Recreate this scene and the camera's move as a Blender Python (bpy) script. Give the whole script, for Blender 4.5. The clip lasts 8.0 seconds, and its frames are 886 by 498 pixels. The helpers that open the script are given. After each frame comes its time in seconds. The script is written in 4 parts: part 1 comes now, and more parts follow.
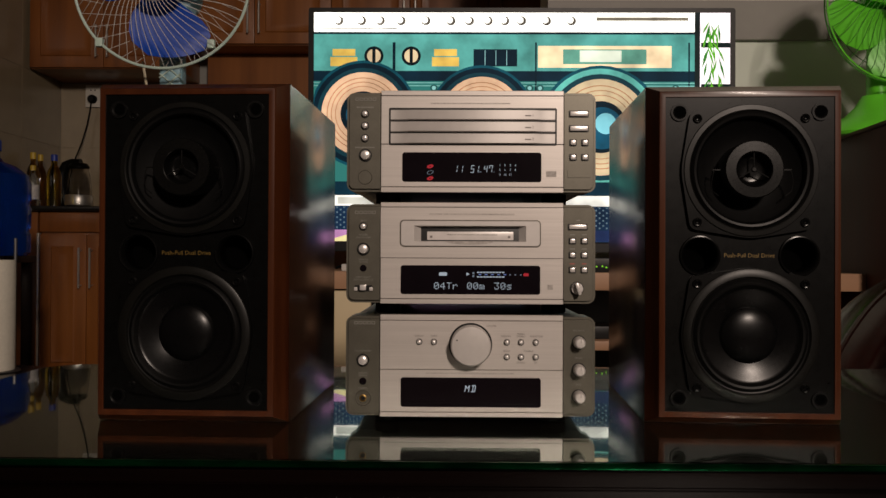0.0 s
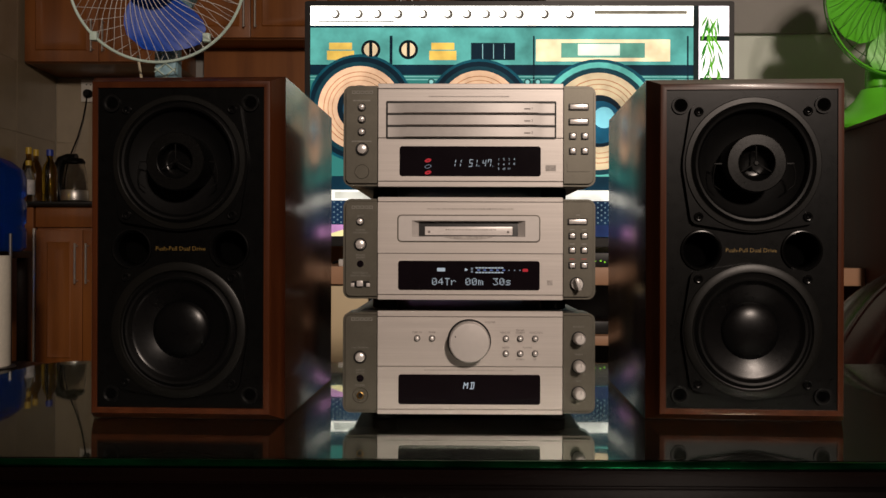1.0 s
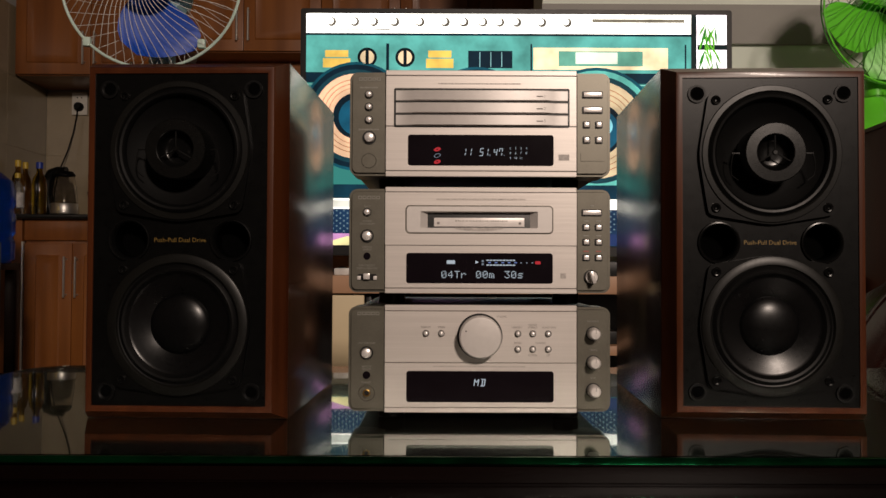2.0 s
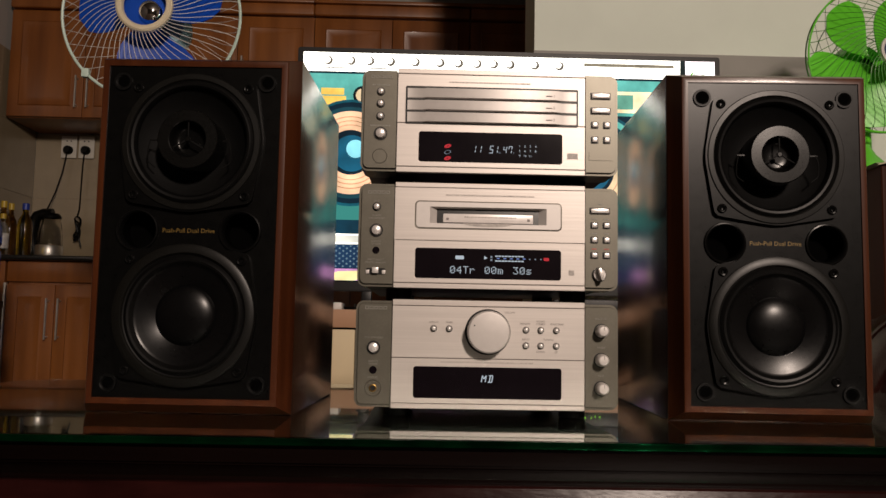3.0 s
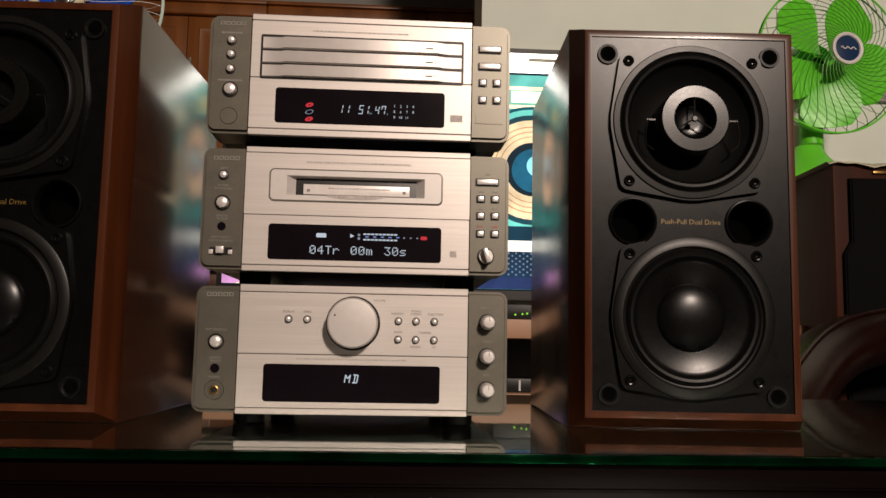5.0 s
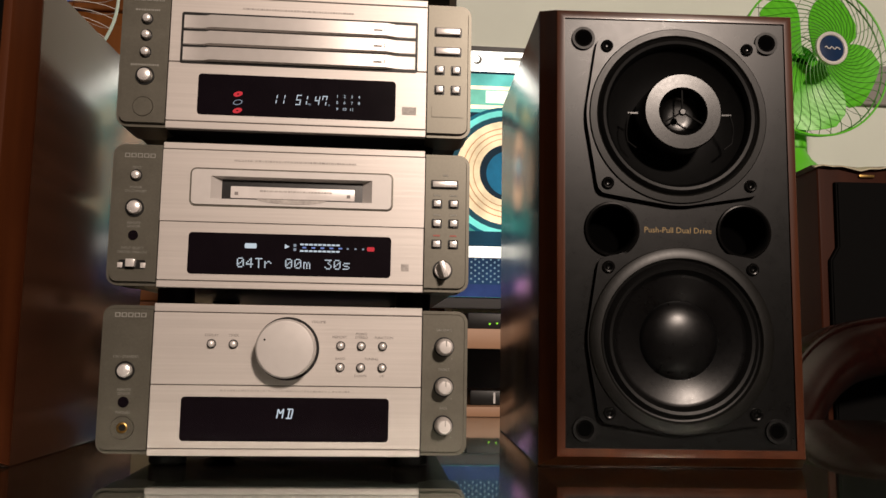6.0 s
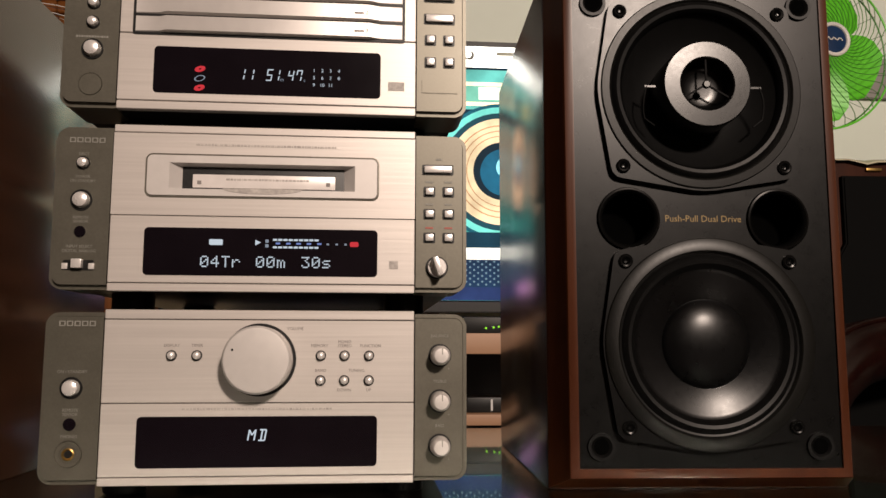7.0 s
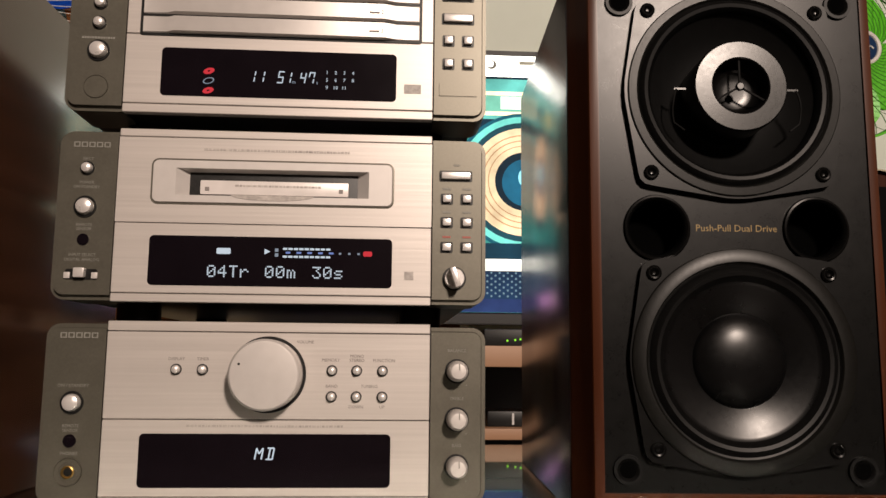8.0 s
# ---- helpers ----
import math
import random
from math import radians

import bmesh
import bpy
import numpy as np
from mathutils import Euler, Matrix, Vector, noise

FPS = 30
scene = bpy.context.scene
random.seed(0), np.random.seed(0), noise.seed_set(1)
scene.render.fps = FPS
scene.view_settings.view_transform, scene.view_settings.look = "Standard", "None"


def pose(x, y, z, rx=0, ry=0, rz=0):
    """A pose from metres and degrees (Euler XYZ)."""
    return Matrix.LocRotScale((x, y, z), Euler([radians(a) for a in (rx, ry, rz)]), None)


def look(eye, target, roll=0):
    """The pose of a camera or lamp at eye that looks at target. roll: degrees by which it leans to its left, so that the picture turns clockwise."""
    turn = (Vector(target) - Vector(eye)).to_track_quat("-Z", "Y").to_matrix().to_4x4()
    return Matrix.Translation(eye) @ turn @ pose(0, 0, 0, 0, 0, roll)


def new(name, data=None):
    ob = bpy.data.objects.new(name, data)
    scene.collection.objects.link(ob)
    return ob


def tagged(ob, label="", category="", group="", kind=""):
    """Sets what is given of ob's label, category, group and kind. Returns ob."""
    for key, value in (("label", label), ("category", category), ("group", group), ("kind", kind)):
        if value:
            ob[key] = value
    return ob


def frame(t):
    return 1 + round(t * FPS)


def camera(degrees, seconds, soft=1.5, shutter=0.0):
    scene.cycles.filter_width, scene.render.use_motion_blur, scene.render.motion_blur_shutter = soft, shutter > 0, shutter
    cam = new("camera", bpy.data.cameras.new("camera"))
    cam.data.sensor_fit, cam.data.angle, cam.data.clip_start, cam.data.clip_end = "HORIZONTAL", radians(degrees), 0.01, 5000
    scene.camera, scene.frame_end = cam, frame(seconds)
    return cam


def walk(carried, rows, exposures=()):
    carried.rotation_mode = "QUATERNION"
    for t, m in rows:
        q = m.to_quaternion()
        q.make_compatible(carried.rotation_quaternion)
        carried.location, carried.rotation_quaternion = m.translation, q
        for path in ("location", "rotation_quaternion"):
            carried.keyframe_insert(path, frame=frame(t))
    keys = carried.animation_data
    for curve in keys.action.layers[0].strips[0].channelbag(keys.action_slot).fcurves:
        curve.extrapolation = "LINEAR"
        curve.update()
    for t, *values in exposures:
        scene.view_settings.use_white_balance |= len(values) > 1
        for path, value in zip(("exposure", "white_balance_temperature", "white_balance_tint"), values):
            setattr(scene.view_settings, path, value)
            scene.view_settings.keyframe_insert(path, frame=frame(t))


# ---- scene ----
cam = camera(56.5, 8.0, soft=1.5)
METRES, EYE, TILT, LEAN, TURN = 0.41, 0.664, -0.55, 0.0, 0.7
ROWS = [
    (0.0, 0.0, 0.0, 0.0, -0.0, 0.97, -0.27),
    (0.5, 0.0019, 0.0031, -0.0006, -0.01, 0.74, -0.24),
    (1.0, -0.0014, 0.0229, 0.0016, -0.18, 0.6, -0.18),
    (1.5, -0.0109, 0.0694, -0.0103, -0.36, 0.77, 0.0),
    (3.0, -0.0883, 0.0874, -0.1728, -2.11, 5.94, -1.04),
    (3.5, -0.0693, 0.0929, -0.2153, -2.11, 7.38, -0.96),
    (4.0, -0.0292, 0.1353, -0.2146, -2.09, 7.5, -0.95),
    (4.5, 0.0443, 0.2189, -0.2168, -2.98, 7.09, -1.1),
    (5.0, 0.1053, 0.3245, -0.205, -4.19, 6.92, -1.05),
    (6.5, 0.1684, 0.5847, -0.1615, -5.97, 7.39, -0.6),
    (7.0, 0.174, 0.6539, -0.1638, -5.95, 7.54, -0.05),
    (7.5, 0.1829, 0.6808, -0.1589, -5.68, 7.89, 0.1),
    (8.0, 0.1843, 0.7032, -0.1586, -4.46, 8.32, -0.49),
]
EXPOSURES = [(0.0, -0.68), (0.5, -0.70), (1.0, -0.5), (1.6, -0.4), (3.0, -0.2), (4.5, -0.05), (6.5, 0.1), (8.0, 0.15)]
walk(cam, [(t, pose(-0.023, -0.69, EYE, TILT, LEAN, TURN) @ pose(METRES * x, METRES * y, METRES * z, 90 + pitch, roll, yaw)) for t, x, y, z, yaw, pitch, roll in ROWS], EXPOSURES)

# ---- light ----
world = bpy.data.worlds.new("room_dark")
scene.world = world
world.use_nodes = True
world.node_tree.nodes["Background"].inputs[0].default_value = (0.5, 0.45, 0.4, 1)
world.node_tree.nodes["Background"].inputs[1].default_value = 0.001

T = 0.52          # top of the table's glass


def lamp_light(name, place, target, power, size, colour):
    data = bpy.data.lights.new(name, "AREA")
    data.shape, data.size, data.energy, data.color = "DISK", size, power, colour
    ob = new(name, data)
    ob.matrix_world = look(place, target)
    return ob


lamp_light("wall_lamp_light", (1.08, -3.6, 2.32), (0.1, 0.3, 0.7), 174, 0.42, (1.0, 0.815, 0.69))


# ---- materials ----
def material(name, colour, rough=0.5, metal=0.0, vary=0.12, scale=40.0, stretch=(1, 1, 1), bump=0.0, second=None, coat=0.0, spec=0.5):
    """Base colour varied at two scales, with fine relief; stretch draws the grain out along an axis."""
    m = bpy.data.materials.new(name)
    m.use_nodes = True
    nt = m.node_tree
    b = nt.nodes["Principled BSDF"]
    b.inputs["Roughness"].default_value, b.inputs["Metallic"].default_value = rough, metal
    b.inputs["Coat Weight"].default_value = coat
    b.inputs["Coat Roughness"].default_value = 0.08
    b.inputs["Specular IOR Level"].default_value = spec
    co = nt.nodes.new("ShaderNodeTexCoord")
    mp = nt.nodes.new("ShaderNodeMapping")
    mp.inputs["Scale"].default_value = [scale * k for k in stretch]
    nt.links.new(co.outputs["Object"], mp.inputs["Vector"])
    fine = nt.nodes.new("ShaderNodeTexNoise")
    fine.inputs["Scale"].default_value, fine.inputs["Detail"].default_value = 1.0, 6.0
    nt.links.new(mp.outputs["Vector"], fine.inputs["Vector"])
    wide = nt.nodes.new("ShaderNodeTexNoise")
    wide.inputs["Scale"].default_value, wide.inputs["Detail"].default_value = scale * 0.09, 3.0
    nt.links.new(co.outputs["Object"], wide.inputs["Vector"])
    mixn = nt.nodes.new("ShaderNodeMath")
    mixn.operation = "MULTIPLY_ADD"
    mixn.inputs[1].default_value = 0.6
    nt.links.new(fine.outputs["Fac"], mixn.inputs[0])
    half = nt.nodes.new("ShaderNodeMath")
    half.operation = "MULTIPLY"
    half.inputs[1].default_value = 0.4
    nt.links.new(wide.outputs["Fac"], half.inputs[0])
    nt.links.new(half.outputs[0], mixn.inputs[2])
    ramp = nt.nodes.new("ShaderNodeValToRGB")
    other = second or [c * (1 - 2.2 * vary) for c in colour]
    ramp.color_ramp.elements[0].position, ramp.color_ramp.elements[1].position = 0.33, 0.66
    ramp.color_ramp.elements[0].color = (*other, 1)
    ramp.color_ramp.elements[1].color = (*[min(1, c * (1 + vary)) for c in colour], 1)
    nt.links.new(mixn.outputs[0], ramp.inputs["Fac"])
    nt.links.new(ramp.outputs["Color"], b.inputs["Base Color"])
    rr = nt.nodes.new("ShaderNodeMapRange")
    rr.inputs["To Min"].default_value, rr.inputs["To Max"].default_value = max(0.02, rough * 0.8), min(1, rough * 1.2)
    nt.links.new(mixn.outputs[0], rr.inputs["Value"])
    nt.links.new(rr.outputs["Result"], b.inputs["Roughness"])
    if bump:
        bp = nt.nodes.new("ShaderNodeBump")
        bp.inputs["Strength"].default_value, bp.inputs["Distance"].default_value = bump, min(0.002, 0.12 / scale)
        nt.links.new(fine.outputs["Fac"], bp.inputs["Height"])
        nt.links.new(bp.outputs["Normal"], b.inputs["Normal"])
    return m


def glow(name, colour, power):
    m = bpy.data.materials.new(name)
    m.use_nodes = True
    b = m.node_tree.nodes["Principled BSDF"]
    b.inputs["Base Color"].default_value = (0.004, 0.004, 0.004, 1)
    b.inputs["Roughness"].default_value, b.inputs["Specular IOR Level"].default_value = 0.5, 0.06
    b.inputs["Emission Color"].default_value, b.inputs["Emission Strength"].default_value = (*colour, 1), power
    return m


def picture_light(colour, power):
    """A patch of the lit picture, uneven as a photograph is."""
    m = glow("picture_patch", colour, power)
    nt = m.node_tree
    co = nt.nodes.new("ShaderNodeTexCoord")
    no = nt.nodes.new("ShaderNodeTexNoise")
    no.inputs["Scale"].default_value, no.inputs["Detail"].default_value = 14.0, 5.0
    nt.links.new(co.outputs["Object"], no.inputs["Vector"])
    rg = nt.nodes.new("ShaderNodeMapRange")
    rg.inputs["From Min"].default_value, rg.inputs["From Max"].default_value = 0.3, 0.7
    rg.inputs["To Min"].default_value, rg.inputs["To Max"].default_value = power * 0.85, power * 1.9
    nt.links.new(no.outputs["Fac"], rg.inputs["Value"])
    nt.links.new(rg.outputs["Result"], nt.nodes["Principled BSDF"].inputs["Emission Strength"])
    return m


def clear(name, colour, rough=0.02, ior=1.45):
    m = bpy.data.materials.new(name)
    m.use_nodes = True
    b = m.node_tree.nodes["Principled BSDF"]
    b.inputs["Base Color"].default_value = (*colour, 1)
    b.inputs["Roughness"].default_value, b.inputs["IOR"].default_value = rough, ior
    b.inputs["Transmission Weight"].default_value = 1.0
    return m


SILVER = material("brushed_aluminium", (0.56, 0.52, 0.49), 0.40, 0.38, 0.04, 60, (0.15, 1, 14), 0.03)
KNOB = material("satin_silver", (0.55, 0.52, 0.50), 0.42, 0.25, 0.02, 200)
BUTTON = material("polished_button", (0.72, 0.69, 0.67), 0.28, 0.45, 0.02, 200)
POD = material("grey_metallic_plastic", (0.118, 0.110, 0.088), 0.39, 0.55, 0.05, 900, bump=0.05, spec=0.5)
BLACK = material("black_plastic", (0.005, 0.005, 0.005), 0.42, 0, 0.2, 300, spec=0.3)
CASE = material("black_steel", (0.02, 0.02, 0.02), 0.4, 0.3, 0.2, 800, bump=0.05)
DISPLAY = material("display_window", (0.006, 0.004, 0.006), 0.12, 0, 0.1, 50)
WOOD = material("walnut_veneer", (0.068, 0.019, 0.0056), 0.30, 0, 0.15, 55, (1, 1, 0.06), 0.03, (0.026, 0.0065, 0.0024), coat=0.06, spec=0.25)
SIDE = material("dark_veneer", (0.052, 0.021, 0.011), 0.20, 0, 0.15, 60, (1, 0.08, 1), 0.006, (0.030, 0.012, 0.0064), coat=0.36, spec=0.55)
SIDE.node_tree.nodes["Principled BSDF"].inputs["Coat Roughness"].default_value = 0.20
BAFFLE = material("black_vinyl", (0.0020, 0.0020, 0.0019), 0.29, 0, 0.2, 1300, bump=0.07, spec=0.18)
CONE = material("black_polypropylene", (0.0022, 0.0022, 0.0024), 0.285, 0, 0.12, 300, bump=0.015, spec=0.23)
RUBBER = material("black_rubber", (0.0026, 0.0026, 0.0026), 0.40, 0, 0.15, 400, spec=0.15)
RING = material("black_ring_plastic", (0.0042, 0.0041, 0.0035), 0.36, 0, 0.08, 500, bump=0.05, spec=0.22)
GREYP = material("grey_collar", (0.0028, 0.0028, 0.0026), 0.285, 0, 0.08, 500, bump=0.04, spec=0.29)
CHROME = material("steel_screw", (0.12, 0.12, 0.125), 0.32, 0.8, 0.05, 300)
HORN = material("glossy_black_plastic", (0.003, 0.003, 0.003), 0.22, 0, 0.1, 300, spec=0.15)
GOLD = material("gold_print", (0.16, 0.10, 0.019), 0.45, 0.2, 0.05, 300)
PRINT = material("grey_print", (0.22, 0.215, 0.19), 0.6, 0, 0.05, 300)
FAINT = material("pale_print", (0.43, 0.395, 0.37), 0.5, 0, 0.2, 400)
DARKPRINT = material("dark_print", (0.20, 0.18, 0.17), 0.6, 0, 0.05, 300)
BRASS = material("brass", (0.30, 0.19, 0.06), 0.35, 0.95, 0.05, 300)
TABLE = material("dark_lacquered_wood", (0.0045, 0.0016, 0.0012), 0.25, 0, 0.2, 40, (0.06, 1, 1), 0.06, (0.0018, 0.0007, 0.0006), spec=0.2)
MOULD = material("red_brown_lacquer", (0.016, 0.0038, 0.0034), 0.20, 0, 0.3, 90, (0.25, 1, 1), 0.45, (0.006, 0.0016, 0.0014), spec=0.06)
GLASS = clear("green_tinted_glass", (0.80, 0.95, 0.87))
CABINET = material("cabinet_wood", (0.31, 0.107, 0.022), 0.38, 0, 0.12, 12, (1, 1, 0.08), 0.04, (0.15, 0.045, 0.0085), coat=0.08)
SHELFWOOD = material("console_wood", (0.42, 0.24, 0.14), 0.5, 0, 0.1, 14, (0.08, 1, 1), 0.04, (0.30, 0.16, 0.09))
CREAM = material("cream_panel", (0.62, 0.50, 0.30), 0.5, 0, 0.05, 8)
WALL = material("cream_wall_paint", (0.76, 0.82, 0.73), 0.7, 0, 0.03, 6, bump=0.03)
GREYWALL = material("grey_wall_paint", (0.34, 0.345, 0.32), 0.7, 0, 0.04, 6, bump=0.03)
WESTWALL = material("light_grey_wall_paint", (0.46, 0.45, 0.43), 0.7, 0, 0.04, 6, bump=0.03)
BAND = material("grey_band_paint", (0.30, 0.285, 0.265), 0.6, 0, 0.06, 10, bump=0.03)
TILE = material("beige_wall_tile", (0.30, 0.24, 0.155), 0.3, 0, 0.08, 9)
GROUT = material("beige_grout", (0.24, 0.19, 0.125), 0.8, 0, 0.1, 60)
# For walls out of view, made dark to hold bounced light down.
HIDDEN = material("dark_unseen_wall", (0.055, 0.040, 0.030), 0.9, 0, 0.2, 3, bump=0.1)
# Near-black without gloss: the shade of a deep hole put into the colour.
BORE_SHADE = material("painted_bore_shade", (0.0015, 0.0015, 0.0015), 1.0, 0, 0.1, 50, spec=0.0)
PAPERCONE = material("black_paper_cone", (0.0016, 0.0016, 0.0016), 0.7, 0, 0.1, 200, spec=0.15)
CEILDARK = material("dark_unseen_ceiling", (0.10, 0.075, 0.055), 0.7, 0, 0.12, 10, bump=0.04)
FLOORM = material("brown_floor_tile", (0.05, 0.034, 0.026), 0.3, 0, 0.1, 8)
STONE = material("black_granite", (0.006, 0.0056, 0.0056), 0.2, 0, 0.4, 200)


# ---- mesh helpers ----
def obj(name, bm, mat, parent=None, smooth=True):
    me = bpy.data.meshes.new(name)
    bm.normal_update()
    bm.to_mesh(me)
    bm.free()
    if smooth:
        me.polygons.foreach_set("use_smooth", [True] * len(me.polygons))
        me.set_sharp_from_angle(angle=radians(32))
    me.materials.append(mat)
    ob = new(name, me)
    if parent:
        ob.parent = parent
    return ob


def part(name, bm, mat, parent, label=""):
    ob = obj(name, bm, mat, parent)
    return tagged(ob, label) if label else ob


def thing(name, place, label, category, group="", turn=0.0, kind=""):
    ob = new(name)
    ob.matrix_world = pose(*place, 0, 0, turn)
    return tagged(ob, label, category, group, kind)


def box(x0, x1, y0, y1, z0, z1, bevel=0.0, seg=2, bm=None):
    b = bmesh.new()
    bmesh.ops.create_cube(b, size=1, matrix=Matrix.LocRotScale(((x0 + x1) / 2, (y0 + y1) / 2, (z0 + z1) / 2), None, (x1 - x0, y1 - y0, z1 - z0)))
    if bevel:
        bmesh.ops.bevel(b, geom=b.edges[:], offset=bevel, segments=seg, affect="EDGES", profile=0.6)
    return join(bm, b)


def join(bm, b):
    if bm is None:
        return b
    me = bpy.data.meshes.new("t")
    b.to_mesh(me)
    b.free()
    bm.from_mesh(me)
    bpy.data.meshes.remove(me)
    return bm


def lathe(profile, seg=48, m=Matrix(), bm=None):
    """Turns (radius, height) pairs round z, then lays the result by m."""
    b = bmesh.new()
    rings = []
    for r, h in profile:
        if r < 1e-6:
            rings.append([b.verts.new((0, 0, h))])
        else:
            rings.append([b.verts.new((r * math.cos(2 * math.pi * i / seg), r * math.sin(2 * math.pi * i / seg), h)) for i in range(seg)])
    for p, q in zip(rings, rings[1:]):
        for i in range(seg):
            j = (i + 1) % seg
            if len(p) == 1 and len(q) == 1:
                continue
            if len(p) == 1:
                b.faces.new((p[0], q[j], q[i]))
            elif len(q) == 1:
                b.faces.new((p[i], p[j], q[0]))
            else:
                b.faces.new((p[i], p[j], q[j], q[i]))
    bmesh.ops.recalc_face_normals(b, faces=b.faces[:])
    b.transform(m)
    return join(bm, b)


FRONT = Matrix.Rotation(radians(90), 4, "X")      # z of a lathe turns to -y, towards the viewer


def at(x, y, z, m=FRONT):
    return Matrix.Translation((x, y, z)) @ m


def slab(points, y0, y1, bevel=0.0, bm=None, seg=2, square=None):
    """A plate with the outline points (x, z), from y0 (front) to y1 (back); the front edge along x = square keeps sharp."""
    b = bmesh.new()
    f = b.faces.new([b.verts.new((x, y0, z)) for x, z in points])
    r = bmesh.ops.extrude_face_region(b, geom=[f])
    bmesh.ops.translate(b, verts=[v for v in r["geom"] if isinstance(v, bmesh.types.BMVert)], vec=(0, y1 - y0, 0))
    bmesh.ops.recalc_face_normals(b, faces=b.faces[:])
    if bevel:
        es = [e for e in b.edges if all(abs(v.co.y - y0) < 1e-7 for v in e.verts) and (square is None or any(abs(v.co.x - square) > 1e-6 for v in e.verts))]
        bmesh.ops.bevel(b, geom=es, offset=bevel, segments=seg, affect="EDGES")
    return join(bm, b)


def rounded(x0, x1, z0, z1, r, n=5, corners=(1, 1, 1, 1)):
    """Outline of a rectangle with rounded corners (order: lower right, upper right, upper left, lower left)."""
    out = []
    for k, (cx, cz, a) in enumerate(((x1 - r, z0 + r, -90), (x1 - r, z1 - r, 0), (x0 + r, z1 - r, 90), (x0 + r, z0 + r, 180))):
        if corners[k]:
            out += [(cx + r * math.cos(radians(a + 90 * i / n)), cz + r * math.sin(radians(a + 90 * i / n))) for i in range(n + 1)]
        else:
            out.append(((x1, x1, x0, x0)[k], (z0, z1, z1, z0)[k]))
    return out


def tube(points, r, seg=8, bm=None, closed=False):
    """A round bar along points."""
    b = bmesh.new()
    pts = [Vector(p) for p in points]
    n = len(pts)
    rings = []
    side = None
    for i, p in enumerate(pts):
        if closed:
            d = pts[(i + 1) % n] - pts[i - 1]
        else:
            d = pts[min(i + 1, n - 1)] - pts[max(i - 1, 0)]
        d.normalize()
        if side is None:
            side = d.orthogonal().normalized()
        side = (side - d * side.dot(d)).normalized()
        up = d.cross(side)
        rings.append([b.verts.new(p + r * (math.cos(2 * math.pi * k / seg) * side + math.sin(2 * math.pi * k / seg) * up)) for k in range(seg)])
    pairs = list(zip(rings, rings[1:])) + ([(rings[-1], rings[0])] if closed else [])
    for p, q in pairs:
        for k in range(seg):
            j = (k + 1) % seg
            b.faces.new((p[k], p[j], q[j], q[k]))
    if not closed:
        b.faces.new(rings[0][::-1])
        b.faces.new(rings[-1])
    bmesh.ops.recalc_face_normals(b, faces=b.faces[:])
    return join(bm, b)


def setting(name, bm, mat, label, category, smooth=False):
    return tagged(obj(name, bm, mat, None, smooth), label, category, "", "structure")


# ---- the room ----
setting("floor", box(-2.28, 2.72, -4.2, 3.95, -0.05, 0.0), FLOORM, "brown tiled floor of the living room", "floor")
# Ceiling out of view; its dark colour is made up to weaken bounced light.
setting("ceiling", box(-2.28, 2.72, -4.2, 3.95, 2.75, 2.85), CEILDARK, "unseen ceiling, dark to limit bounced light", "ceiling")
setting("wall_west", box(-2.28, -2.161, 0.55, 3.95, 0.0, 2.75), WESTWALL, "grey painted side wall of kitchen", "wall")
# Three unseen walls, added dark to cut room fill and baffle reflections.
setting("wall_southwest", box(-2.28, -2.161, -4.2, 0.549, 0.0, 2.75), HIDDEN, "unseen dark side wall that keeps speaker reflections dark", "wall")
setting("wall_east", box(2.6, 2.72, -4.2, 3.95, 0.0, 2.75), HIDDEN, "unseen dark side wall that limits bounced light", "wall")
setting("wall_south", box(-2.16, 2.6, -4.2, -4.08, 0.0, 2.75), HIDDEN, "unseen dark wall behind the viewer that limits bounced light", "wall")
setting("wall_north", box(-2.16, 2.6, 3.761, 3.95, 0.0, 2.75), GREYWALL, "grey painted kitchen wall above cabinets", "wall")
PIER = 0.2415
setting("wall_tv", box(PIER, 2.6, 1.62, 1.84, 0.0, 2.75), WALL, "cream painted wall behind the television", "wall")
setting("trim", box(PIER - 0.004, 2.6, 1.60, 1.619, 1.266, 1.374), BAND, "grey painted band along the cream wall", "trim")

# ---- table ----
def sheet(outline, z0, z1, bevel=0.0, seg=2):
    """A level plate with the outline points (x, y)."""
    b = bmesh.new()
    f = b.faces.new([b.verts.new((x, y, z1)) for x, y in outline])
    r = bmesh.ops.extrude_face_region(b, geom=[f])
    bmesh.ops.translate(b, verts=[v for v in r["geom"] if isinstance(v, bmesh.types.BMVert)], vec=(0, 0, z0 - z1))
    bmesh.ops.recalc_face_normals(b, faces=b.faces[:])
    if bevel:
        bmesh.ops.bevel(b, geom=[e for e in b.edges if abs(e.verts[0].co.z - e.verts[1].co.z) < 1e-7], offset=bevel, segments=seg, affect="EDGES")
    return b


def table_outline(grow):
    """A long rectangle with rounded back corners."""
    x0, x1, y0, y1, r, n = -0.540 - grow, 0.640 + grow, -0.112 - grow, 0.379 + grow, 0.055 + grow, 8
    right = [(x1 - r + r * math.cos(math.pi / 2 * i / n), y1 - r + r * math.sin(math.pi / 2 * i / n)) for i in range(n + 1)]
    left = [(x0 + r - r * math.sin(math.pi / 2 * i / n), y1 - r + r * math.cos(math.pi / 2 * i / n)) for i in range(n + 1)]
    return [(x0, y0), (x1, y0)] + right + left


